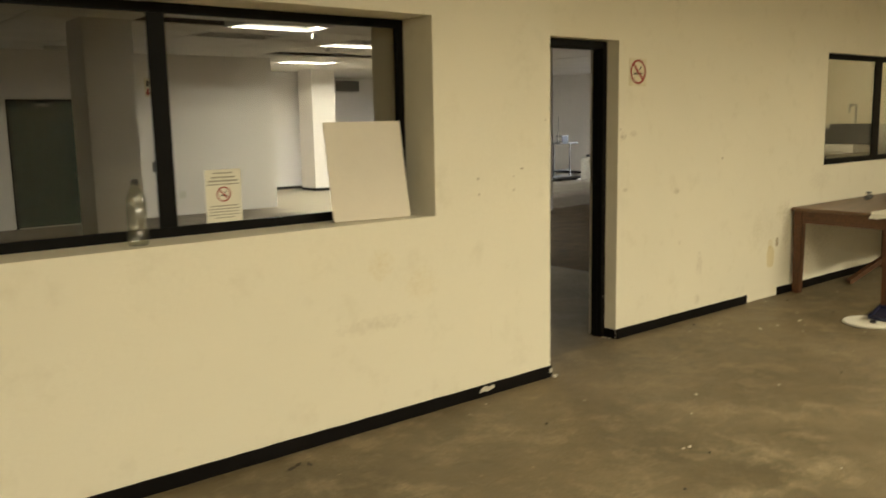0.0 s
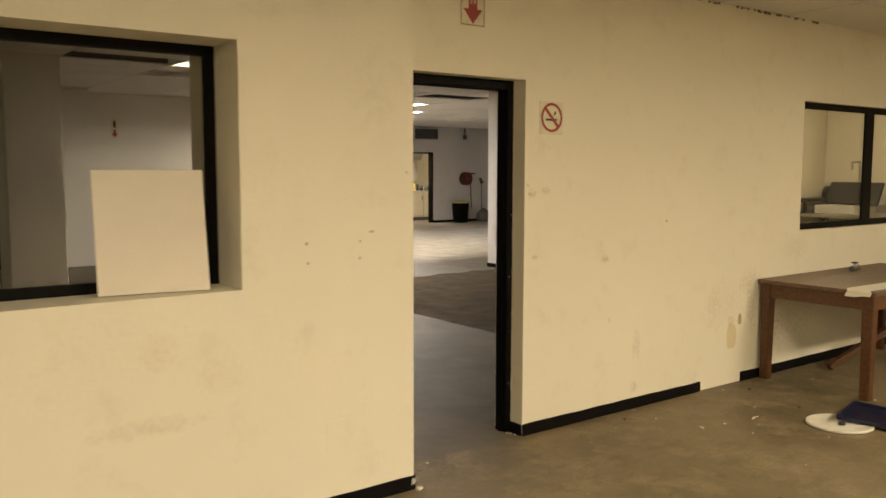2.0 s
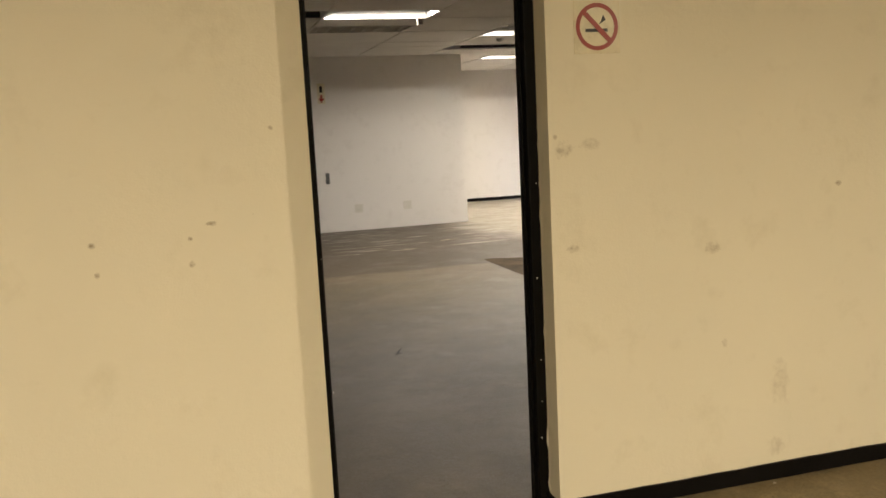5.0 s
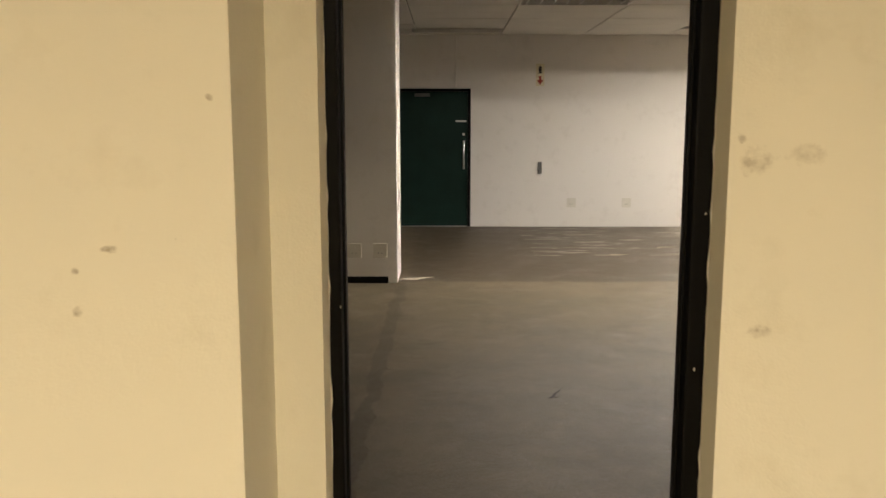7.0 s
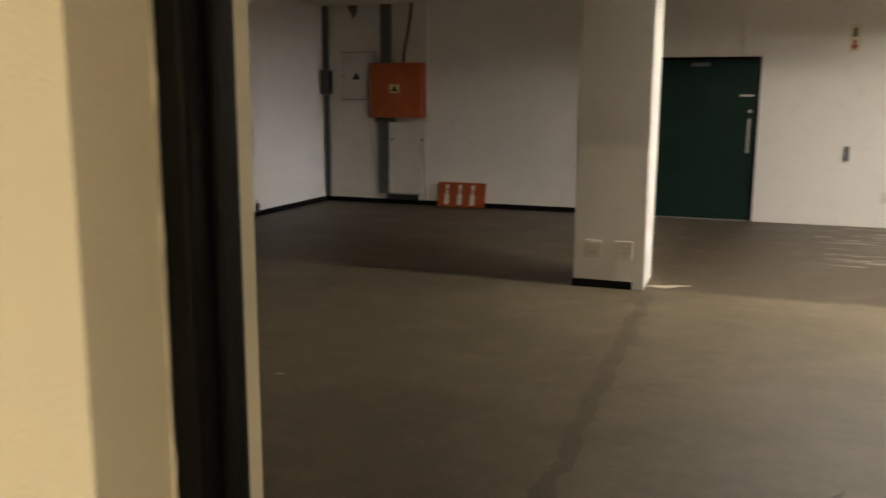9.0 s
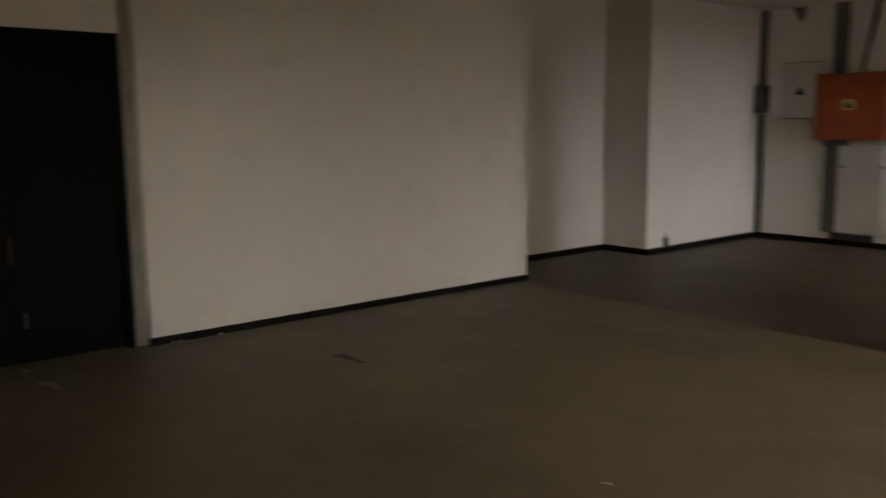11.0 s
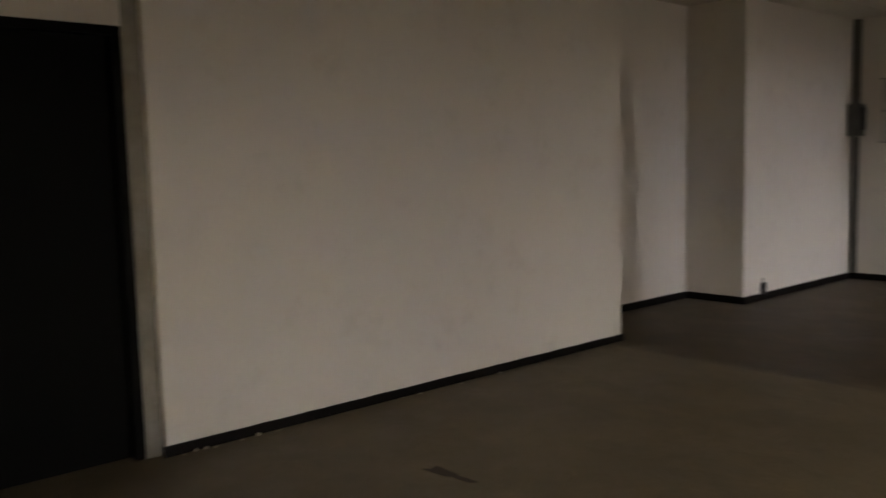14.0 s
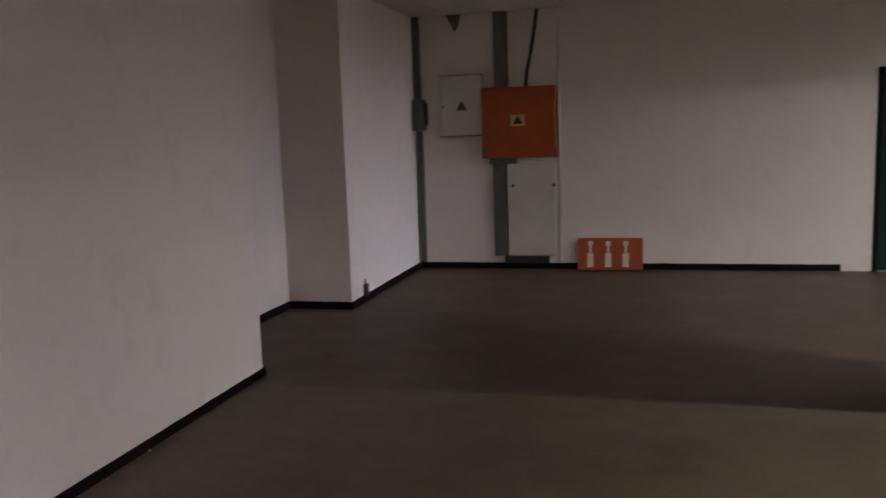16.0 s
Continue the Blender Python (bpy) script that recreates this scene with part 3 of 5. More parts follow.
part("clip", boxes((2.07, 2.13, 5.785, 5.84, Z_B - 0.15, Z_B - 0.09), bevel=0.01), M_ENCL, hang)
for i, j in UNLIT:
    troffer(GX + i * TX, GY + j * TY, Z_B, False, M_TUBE_B, "dead recessed ceiling light with a grey louvre")
for (i, j), (x, y) in zip([(math.floor(x / 1.2), math.floor(y / 0.6)) for x, y in A_LAMPS], A_LAMPS):
    troffer(i * 1.2, j * 0.6, Z_A, True, M_TUBE_A, "recessed warm fluorescent ceiling light, lit", True)
    area_lamp("ceiling_light_glow", pose(i * 1.2 + 0.6, j * 0.6 + 0.3, Z_A - 0.012), 1.1, 0.5, A_WATTS, WARM)
troffer(GX + 4 * TX, 1.0, Z_B - 0.05, True, M_TUBE_A, "warm ceiling light in the wash room, lit", True)
area_lamp("ceiling_light_glow", pose(GX + 4 * TX + 0.6, 1.3, Z_B - 0.07), 1.1, 0.5, 8, WARM)
# unseen fill lamp added to brighten the kitchen, without a fitting
area_lamp("ceiling_light_glow", pose(11.8, 17.2, Z_B - 0.05), 1.0, 0.5, 60, WARM)


# ---- skirtings ----
def skirting(x0, x1, y0, y1, h=0.068):
    """A hand-painted skirting whose upper edge and face waver a little."""
    x0, x1, y0, y1 = min(x0, x1), max(x0, x1), min(y0, y1), max(y0, y1)
    along_x = x1 - x0 > y1 - y0
    length = max(x1 - x0, y1 - y0)
    n = max(1, round(length / 0.09))
    bm = bmesh.new()
    rows = []
    for k in range(n + 1):
        jit, lift = random.uniform(-0.0015, 0.0015), random.uniform(-0.002, 0.0015)
        u = length * k / n
        if along_x:
            ring_at = [(x0 + u, y0 + jit, 0), (x0 + u, y1, 0), (x0 + u, y1, h + lift), (x0 + u, y0 + jit + 0.003, h + lift)]
        else:
            ring_at = [(x0, y0 + u, 0), (x1 + jit, y0 + u, 0), (x1 + jit - 0.003, y0 + u, h + lift), (x0, y0 + u, h + lift)]
        rows.append([bm.verts.new(c) for c in ring_at])
    for a, b in zip(rows, rows[1:]):
        for i in range(4):
            j = (i + 1) % 4
            bm.faces.new((a[i], a[j], b[j], b[i]))
    bm.faces.new(rows[0])
    bm.faces.new(rows[-1][::-1])
    bmesh.ops.recalc_face_normals(bm, faces=bm.faces)
    return structure("baseboard", bm, M_BASE, "chipped black painted skirting", "baseboard")


T = 0.014
skirting(-8.0, X_STEP + 0.004, Y_NEAR - T, Y_NEAR - 0.0005)
skirting(X_STEP + 0.0005, X_STEP + T, Y_NEAR, -0.001)
skirting(1.0, 2.714, -T, -0.0005)
skirting(3.209, 8.2, -T, -0.0005)
skirting(0.985, 0.9995, 0.0, 0.10)
skirting(X_L + 0.0005, X_L + T, 2.825, 6.445, 0.052)
skirting(X_NOOK + 0.0005, X_NOOK + T, 6.44, 8.46)
skirting(X_NOOK + T, X_PIL + T, 8.46 - T, 8.4595)
skirting(X_PIL + 0.0005, X_PIL + T, 8.46, Y_F - T)
skirting(X_PIL, -3.44, Y_F - T, Y_F - 0.0005)
skirting(-3.44, -0.80, Y_F - T, Y_F - 0.0005)
skirting(X_REC + 0.0005, X_REC + T, Y_BACK + T, 1.05)
skirting(X_REC, -5.0, Y_BACK + 0.0005, Y_BACK + T)
skirting(-4.9895, -4.99 + T, 1.055, 1.34)
skirting(X_REC + T, -4.99, 1.062 - T, 1.0615)
skirting(X_FE, 6.95, Y_FAR1 - T, Y_FAR1 - 0.0005)
skirting(6.95, 11.55, Y_FAR2 - T, Y_FAR2 - 0.0005)
skirting(12.36, X_E, Y_FAR2 - T, Y_FAR2 - 0.0005)
skirting(X_E - T, X_E - 0.0005, 10.4, 16.4)

# ---- doorway frame ----
f = tagged(new("door_frame"), "chipped black steel door frame in the doorway", "door frame", kind="structure")
for name, spec in (("jamb", (0.1125, 0.142, 0.10, 0.182, 0.0, 2.0995)), ("jamb", (0.955, 0.9995, 0.10, 0.195, 0.0, 2.0995)), ("head", (0.142, 0.955, 0.10, 0.19, 2.05, 2.0995))):
    part(name, boxes(spec, bevel=0.006), M_BLACK, f)
for name, spec in (("stop", (0.142, 0.150, 0.135, 0.165, 0.0, 2.05)), ("stop", (0.947, 0.955, 0.135, 0.165, 0.0, 2.05)), ("stop", (0.150, 0.947, 0.135, 0.165, 2.042, 2.05))):
    part(name, boxes(spec, bevel=0.002), M_BLACK, f)


def flaked_edge(parent, x, y, facing, z0, z1, seed):
    """An uneven sliver of bare plaster along a painted edge."""
    r = random.Random(seed)
    bm = bmesh.new()
    n = round((z1 - z0) / 0.035)
    rows = []
    for k in range(n + 1):
        z = z0 + (z1 - z0) * k / n
        w = 0.0008 if r.random() < 0.5 else 0.001 + (0.004 if z > 0.32 else 0.010) * r.random() ** 1.5
        rows.append((bm.verts.new((x, y, z)), bm.verts.new((x + facing * w, y, z)), bm.verts.new((x + facing * w, y + 0.003, z)), bm.verts.new((x, y + 0.003, z))))
    for a, b in zip(rows, rows[1:]):
        for i in range(4):
            bm.faces.new((a[i], a[(i + 1) % 4], b[(i + 1) % 4], b[i]))
    bmesh.ops.recalc_face_normals(bm, faces=bm.faces)
    part("flaked_edge", bm, M_RUBBLE, parent, "flaked pale plaster edge")


flaked_edge(f, 0.1125, 0.0965, 1, 0.0, 2.09, 11)
flaked_edge(f, 0.9985, 0.0965, -1, 0.07, 2.09, 12)
for px, pz, k in ((0.975, 0.95, 0.006), (0.985, 1.32, 0.005), (0.978, 0.45, 0.004), (0.14, 1.1, 0.004), (0.15, 0.6, 0.005), (0.98, 0.62, 0.005), (0.972, 0.30, 0.006)):
    part("paint_chip", plate([(px - k * 0.4, pz), (px, pz - k * 0.8), (px + k * 0.4, pz + k * 0.2), (px + k * 0.1, pz + k * 0.9)], 0.001, 0.0995), M_RUBBLE, f)


# ---- windows ----
def window(name, x0, x1, z0, z1, y, mullions, label, w=0.05):
    t = tagged(new(name), label, "window", kind="structure")
    d = y + 0.03
    part("window_frame", boxes((x0, x1, y, d, z0, z0 + w), (x0, x1, y, d, z1 - w, z1), (x0, x0 + w, y, d, z0 + w, z1 - w), (x1 - w, x1, y, d, z0 + w, z1 - w)), M_BLACK, t, "chipped black painted frame")
    edges = [x0 + w]
    for a, b in mullions:
        part("mullion", boxes((a, b, y - 0.003, y + 0.012, z0 + w, z1 - w), bevel=0.003), M_BLACK, t)
        edges += [a, b]
    edges.append(x1 - w)
    for a, b in zip(edges[::2], edges[1::2]):
        p = part("pane", boxes((a, b, y + 0.013, y + 0.017, z0 + w, z1 - w)), M_GLASS, t)
        p.visible_shadow = False
    return t


window("window_1", -3.659, -0.885, 1.076, 2.119, -0.05, ((-2.285, -2.203),), "black framed interior window with clear panes", 0.045)
window("window_2", 3.956, 6.749, 1.105, 2.122, 0.05, ((5.01, 5.165),), "black framed interior window with clear panes")
for k, (a, b) in enumerate(WIN_E):
    t = tagged(new("window_%d" % (k + 3)), "wide outer window letting in daylight", "window", kind="structure")
    part("window_frame", boxes((X_E + 0.02, X_E + 0.09, a, b, 0.12, 0.18), (X_E + 0.02, X_E + 0.09, a, b, 2.44, 2.5), (X_E + 0.02, X_E + 0.09, a, a + 0.06, 0.18, 2.44), (X_E + 0.02, X_E + 0.09, b - 0.06, b, 0.18, 2.44)), M_BLACK, t)
    for q in (1, 2):
        yy = a + (b - a) * q / 3
        part("mullion", boxes((X_E + 0.02, X_E + 0.09, yy - 0.03, yy + 0.03, 0.18, 2.44)), M_BLACK, t)


# ---- front room things ----
def table():
    x0, x1, y0, y1, top = 3.395, 5.25, -0.88, -0.03, 0.763
    t = thing("table", "worn dark-stained wooden table against the cream wall", "table", ((x0 + x1) / 2, (y0 + y1) / 2, 0))
    part("tabletop", boxes((x0 - 0.02, x1, y0 - 0.02, y1 + 0.015, top - 0.028, top), bevel=0.006), M_TOP, t)
    part("apron", boxes((x0 + 0.01, x0 + 0.035, y0 + 0.08, y1 - 0.08, top - 0.135, top - 0.029)), M_WOOD, t)
    part("apron", boxes((x1 - 0.035, x1 - 0.01, y0 + 0.08, y1 - 0.08, top - 0.135, top - 0.029)), M_WOOD, t)
    part("apron", boxes((x0 + 0.08, x1 - 0.08, y0 + 0.01, y0 + 0.035, top - 0.135, top - 0.029)), M_WOOD, t)
    part("apron", boxes((x0 + 0.08, x1 - 0.08, y1 - 0.035, y1 - 0.01, top - 0.135, top - 0.029)), M_WOOD, t)
    for lx in (x0, x1 - 0.08):
        for ly in (y0, y1 - 0.08):
            bm = bmesh.new()
            r = bmesh.ops.create_cube(bm, size=1)
            bmesh.ops.scale(bm, vec=(0.08, 0.08, top - 0.029), verts=r["verts"])
            for v in bm.verts:
                if v.co.z < 0:
                    v.co.x *= 0.82
                    v.co.y *= 0.82
            bmesh.ops.translate(bm, vec=(lx + 0.04, ly + 0.04, (top - 0.029) / 2), verts=bm.verts)
            bmesh.ops.bevel(bm, geom=bm.edges[:], offset=0.005, segments=2, affect="EDGES")
            part("leg", bm, M_WOOD, t)
    return t


table()

# broken trestle lying under the table
t = thing("trestle", "broken dark wooden trestle lying under the table", "trestle", (4.1, -0.6, 0))
for p0, p1 in (((4.05, -0.24, 0.03), (4.75, -0.62, 0.50)), ((4.60, -0.66, 0.40), (5.10, -0.40, 0.03)), ((4.66, -0.60, 0.44), (4.95, -0.80, 0.03))):
    bm = bmesh.new()
    d = (Vector(p1) - Vector(p0))
    m = Matrix.Translation((Vector(p0) + Vector(p1)) / 2) @ d.to_track_quat("X", "Z").to_matrix().to_4x4()
    box(bm, -d.length / 2, d.length / 2, -0.028, 0.028, -0.022, 0.022, 0.004, m)
    part("leg", bm, M_WOOD, t)

# loose sheet on the table, its edge hanging over
bm = bmesh.new()
rows = [(4.15, 0.766), (3.80, 0.768), (3.50, 0.767), (3.385, 0.767), (3.366, 0.755), (3.364, 0.728)]
g = [[bm.verts.new((x, y + 0.012 * math.sin(2.1 * k + 5 * y), z + 0.001 - (0.012 if k == 5 and y > -0.78 else 0))) for y in (-0.87, -0.82, -0.77, -0.70)] for k, (x, z) in enumerate(rows)]
for a, b in zip(g, g[1:]):
    for i in range(3):
        bm.faces.new((a[i], a[i + 1], b[i + 1], b[i]))
r = bmesh.ops.extrude_face_region(bm, geom=bm.faces[:])
bmesh.ops.translate(bm, vec=(0, 0, 0.002), verts=[v for v in r["geom"] if isinstance(v, bmesh.types.BMVert)])
tagged(mesh_object("paper_sheet", bm, M_PAPER), "torn pale sheet hanging over the table edge", "paper")

# brass valve on the table
v = thing("valve", "small tarnished metal valve on the table", "valve", (4.50, -0.18, 0.763))
bm = tube(bmesh.new(), (4.41, -0.20, 0.785), (4.59, -0.16, 0.785), 0.022, seg=14)
part("body", bm, M_GALV, v)
bm = tube(bmesh.new(), (4.50, -0.18, 0.785), (4.50, -0.18, 0.82), 0.012, seg=10)
part("stem", bm, M_STEEL, v)
part("handle", lathe([(0.01, 0), (0.028, 0.004), (0.028, 0.012), (0.01, 0.016)], 18, (4.50, -0.18, 0.82)), M_GALV, v)

# round lid and blue tray on the floor
lid = tagged(smooth(mesh_object("bucket_lid", lathe([(0.0005, 0.0), (0.185, 0.0), (0.195, 0.006), (0.195, 0.016), (0.186, 0.02), (0.178, 0.014), (0.05, 0.012), (0.045, 0.018), (0.0005, 0.018)], 40, (2.73, -1.03, 0.0005)), M_LID)), "dirty white plastic bucket lid on the floor", "lid")
part("knob", lathe([(0.022, 0.0), (0.022, 0.012), (0.016, 0.016)], 14, (2.70, -1.06, 0.0185)), M_DARKPL, lid)
tray = thing("tray", "navy blue plastic tray lying partly on the lid", "tray", (2.95, -1.14, 0.02))
mt = Matrix.Translation((2.98, -1.10, 0.036)) @ Euler((radians(2), radians(-2), radians(12))).to_matrix().to_4x4()
bm = bmesh.new()
box(bm, -0.17, 0.17, -0.14, 0.14, -0.010, -0.002, 0.003, mt)
part("base", bm, M_BLUE, tray)
for s in ((-0.17, 0.17, -0.155, -0.137, -0.012, 0.02), (-0.17, 0.17, 0.137, 0.155, -0.012, 0.02), (-0.185, -0.167, -0.155, 0.155, -0.012, 0.02), (0.167, 0.185, -0.155, 0.155, -0.012, 0.02)):
    bm = bmesh.new()
    box(bm, *s, 0.005, mt)
    part("rim", bm, M_BLUE, tray)


def no_smoking(cx, cz, r, y, parent, plate_half=None):
    """Ring, bar and cigarette of the prohibition sign."""
    part("ring", ring(cx, cz, r * 0.82, r, 0.0012, y), M_RED, parent, "red ring")
    w = r * 0.075
    k = r * 0.86 * 0.7071
    part("bar", plate([(cx - k - w, cz + k - w), (cx + k - w, cz - k - w), (cx + k + w, cz - k + w), (cx - k + w, cz + k + w)], 0.0016, y), M_RED, parent, "red diagonal bar")
    part("cigarette", plate([(cx - r * 0.55, cz - r * 0.22), (cx + r * 0.5, cz - r * 0.22), (cx + r * 0.5, cz - r * 0.08), (cx - r * 0.55, cz - r * 0.08)], 0.0008, y), M_INK, parent)
    part("smoke", plate([(cx + r * 0.1, cz + r * 0.1), (cx + r * 0.42, cz + r * 0.28), (cx + r * 0.3, cz + r * 0.5), (cx + r * 0.22, cz + r * 0.3)], 0.0008, y), M_INK, parent)


s = thing("no_smoking_sign", "no smoking sign with a red ring on a cream plate", "sign", (1.207, 0, 1.89))
part("plate", boxes((1.113, 1.301, -0.004, -0.0005, 1.794, 1.985), bevel=0.001), M_PLATE, s)
no_smoking(1.207, 1.892, 0.086, -0.0042, s)

s = thing("fire_arrow_sign", "fire equipment sign with a red arrow, high on the wall", "sign", (0.604, 0, 2.45))
part("plate", boxes((0.517, 0.690, -0.004, -0.0005, 2.36, 2.545), bevel=0.001), M_PLATE, s)
part("border", boxes((0.522, 0.685, -0.0052, -0.0042, 2.365, 2.37), (0.522, 0.685, -0.0052, -0.0042, 2.535, 2.54), (0.522, 0.527, -0.0052, -0.0042, 2.37, 2.535), (0.680, 0.685, -0.0052, -0.0042, 2.37, 2.535)), M_GREYINK, s)
part("arrow", plate([(0.574, 2.515), (0.634, 2.515), (0.634, 2.452), (0.670, 2.452), (0.604, 2.374), (0.538, 2.452), (0.574, 2.452)], 0.001, -0.0042), M_RED, s, "dark red arrow pointing down")
for k in (0.588, 0.612):
    part("slit", plate([(k, 2.478), (k + 0.007, 2.478), (k + 0.009, 2.521), (k + 0.002, 2.521)], 0.0005, -0.0053), M_PLATE, s)

# notice on the glass
M_FADED = surface("faded_print", (0.40, 0.38, 0.31), 0.7, 0, 0.2, 40)
s = thing("notice", "paper no smoking notice taped to the window pane", "notice", (-1.97, 0, 1.25))
part("sheet", boxes((-2.062, -1.880, -0.0525, -0.0510, 1.124, 1.372)), M_PAPER, s)
no_smoking(-1.971, 1.255, 0.036, -0.0526, s)
for z, w, h in ((1.355, 0.05, 0.006), (1.335, 0.06, 0.008), (1.318, 0.075, 0.009), (1.302, 0.08, 0.006), (1.200, 0.07, 0.006), (1.186, 0.078, 0.005), (1.172, 0.074, 0.005), (1.158, 0.078, 0.005), (1.144, 0.05, 0.005)):
    part("text_line", boxes((-1.971 - w, -1.971 + w, -0.0536, -0.0527, z - h / 2, z + h / 2)), M_FADED, s)

# white board leaning in the reveal
bm = bmesh.new()
m = Matrix.Translation((-1.215, -0.192, 1.0765)) @ Euler((radians(-11), 0, radians(-8))).to_matrix().to_4x4()
box(bm, -0.222, 0.222, -0.004, 0.004, 0.002, 0.515, 0.002, m)
tagged(mesh_object("leaning_board", bm, M_BOARD), "off-white hardboard panel leaning in the window reveal", "board")

# clear bottle on the sill
b = thing("bottle", "empty clear plastic bottle standing on the window sill", "bottle", (-2.44, -0.2, 1.075))
part("body", lathe([(0.036, 0.0), (0.043, 0.010), (0.043, 0.06), (0.040, 0.066), (0.043, 0.072), (0.043, 0.16), (0.040, 0.166), (0.043, 0.172), (0.040, 0.205), (0.026, 0.235), (0.015, 0.252), (0.014, 0.268)], 24, (-2.44, -0.2, 1.0755)), M_PET, b)
part("neck_ring", lathe([(0.014, 0.0), (0.019, 0.002), (0.019, 0.005), (0.014, 0.007)], 18, (-2.44, -0.2, 1.332)), M_PET, b)
part("cap", lathe([(0.016, 0.0), (0.016, 0.016), (0.013, 0.019)], 16, (-2.44, -0.2, 1.3405)), M_DARKPL, b)
for o in b.children:
    smooth(o)

# outline of an old blanking plate low on the wall, and chipped plaster at the corner
s = thing("blanking_plate", "painted-over cream blanking plate low on the wall", "wall plate", (-0.42, Y_NEAR, 0.36))
part("plate", boxes((-0.49, -0.36, Y_NEAR - 0.003, Y_NEAR - 0.0005, 0.29, 0.43), bevel=0.001), M_CREAM, s)


# debris
def crumb(name, x, y, r, mat, label, z=0.0, flat=0.5):
    bm = bmesh.new()
    bmesh.ops.create_icosphere(bm, subdivisions=1, radius=r)
    for v in bm.verts:
        v.co *= random.uniform(0.6, 1.2)
        v.co.z = max(v.co.z, -0.4 * r) * flat
    bmesh.ops.translate(bm, vec=(x, y, z + 0.4 * r * flat), verts=bm.verts)
    return tagged(mesh_object(name, bm, mat), label, "debris", "floor debris")


rng = random.Random(4)
for k in range(120):
    x, y = rng.uniform(-1.0, 4.8), -0.05 - 2.9 * rng.random() ** 1.4
    if x < 0.1 and y > Y_NEAR - 0.05:
        continue
    crumb("plaster_crumb", x, y, 0.003 + 0.009 * rng.random() ** 3, M_RUBBLE if rng.random() < 0.7 else M_INK, "small crumb of plaster on the screed floor")
for x, y, r in ((0.012, Y_NEAR - 0.03, 0.016), (0.03, Y_NEAR - 0.022, 0.012), (0.96, 0.06, 0.010), (0.97, 0.03, 0.008), (0.955, 0.085, 0.008)):
    crumb("plaster_chip", x, y, r, M_RUBBLE, "chip of plaster fallen at the wall foot", 0.0, 0.9)
for x0, x1 in ((-0.60, -0.48), (-0.022, 0.004)):
    tagged(mesh_object("plaster_scar", plate([(x0, 0.028), (x0 + 0.3 * (x1 - x0), 0.034), (x0 + 0.5 * (x1 - x0), 0.026), (x1, 0.04), (x1 - 0.1 * (x1 - x0), 0.058), (x0 + 0.6 * (x1 - x0), 0.052), (x0 + 0.4 * (x1 - x0), 0.064), (x0 + 0.1 * (x1 - x0), 0.05)], 0.002, Y_NEAR - T - 0.0005), M_RUBBLE), "pale scar in the black skirting", "scar")

for k in range(14):
    crumb("plaster_chip", X_L + T + 0.006 + 0.02 * rng.random(), 2.86 + 2.6 * rng.random() ** 2.2, 0.004 + 0.009 * rng.random() ** 2, M_RUBBLE, "chip of plaster along the black skirting", 0.0, 0.9)

# cobwebbed gaps along the ceiling edge
for x, w in ((1.95, 0.18), (2.55, 0.30), (3.2, 0.22), (3.5, 0.25), (2.2, 0.10), (3.0, 0.16), (3.35, 0.06), (3.75, 0.12), (4.0, 0.08)):
    bm = bmesh.new()
    for q in range(9):
        cx, r = x + w * rng.random(), rng.uniform(0.003, 0.011)
        blob = bmesh.ops.create_icosphere(bm, subdivisions=1, radius=r, matrix=Matrix.Translation((cx, -r * 0.9, Z_A - r * rng.uniform(0.4, 1.2))))
        for v in blob["verts"]:
            v.co += Vector((rng.uniform(-0.012, 0.012), rng.uniform(-0.003, 0.0), rng.uniform(-0.006, 0.0)))
    tagged(mesh_object("dust_clump", bm, M_GREYINK), "dark dust clump where wall meets ceiling", "dust")

# ---- hall: the far wall ----
d = tagged(new("door_1"), "closed dark green door in a black frame", "door", kind="structure")
leaf = part("leaf", boxes((GD[0] + 0.045, GD[1] - 0.045, Y_F + 0.02, Y_F + 0.064, 0.012, 1.992), bevel=0.003), M_GREEN, d)
part("door_frame", boxes((GD[0] + 0.001, GD[0] + 0.044, Y_F - 0.008, Y_F + 0.10, 0.0, 2.034), (GD[1] - 0.044, GD[1] - 0.001, Y_F - 0.008, Y_F + 0.10, 0.0, 2.034), (GD[0] + 0.044, GD[1] - 0.044, Y_F - 0.008, Y_F + 0.10, 1.993, 2.034)), M_BLACK, d)
h = part("handle", tube(bmesh.new(), (0.62, Y_F - 0.035, 0.86), (0.62, Y_F - 0.035, 1.28), 0.014), M_STEEL, leaf, "long steel pull handle")
for z in (0.9, 1.24):
    part("handle_post", tube(bmesh.new(), (0.62, Y_F - 0.035, z), (0.62, Y_F + 0.0195, z), 0.009), M_STEEL, leaf)
part("lock_plate", boxes((0.50, 0.66, Y_F + 0.016, Y_F + 0.0195, 1.55, 1.575)), M_STEEL, leaf)
part("lock", tube(bmesh.new(), (0.62, Y_F + 0.019, 1.37), (0.62, Y_F + 0.005, 1.37), 0.02), M_STEEL, leaf)
part("closer", boxes((-0.10, 0.12, Y_F - 0.02, Y_F + 0.0195, 1.92, 1.965), bevel=0.006), M_GALV, leaf)
part("threshold", boxes((GD[0] + 0.05, GD[1] - 0.05, Y_F - 0.03, Y_F + 0.015, 0.0005, 0.010)), M_STEEL, d, "bright metal threshold strip")

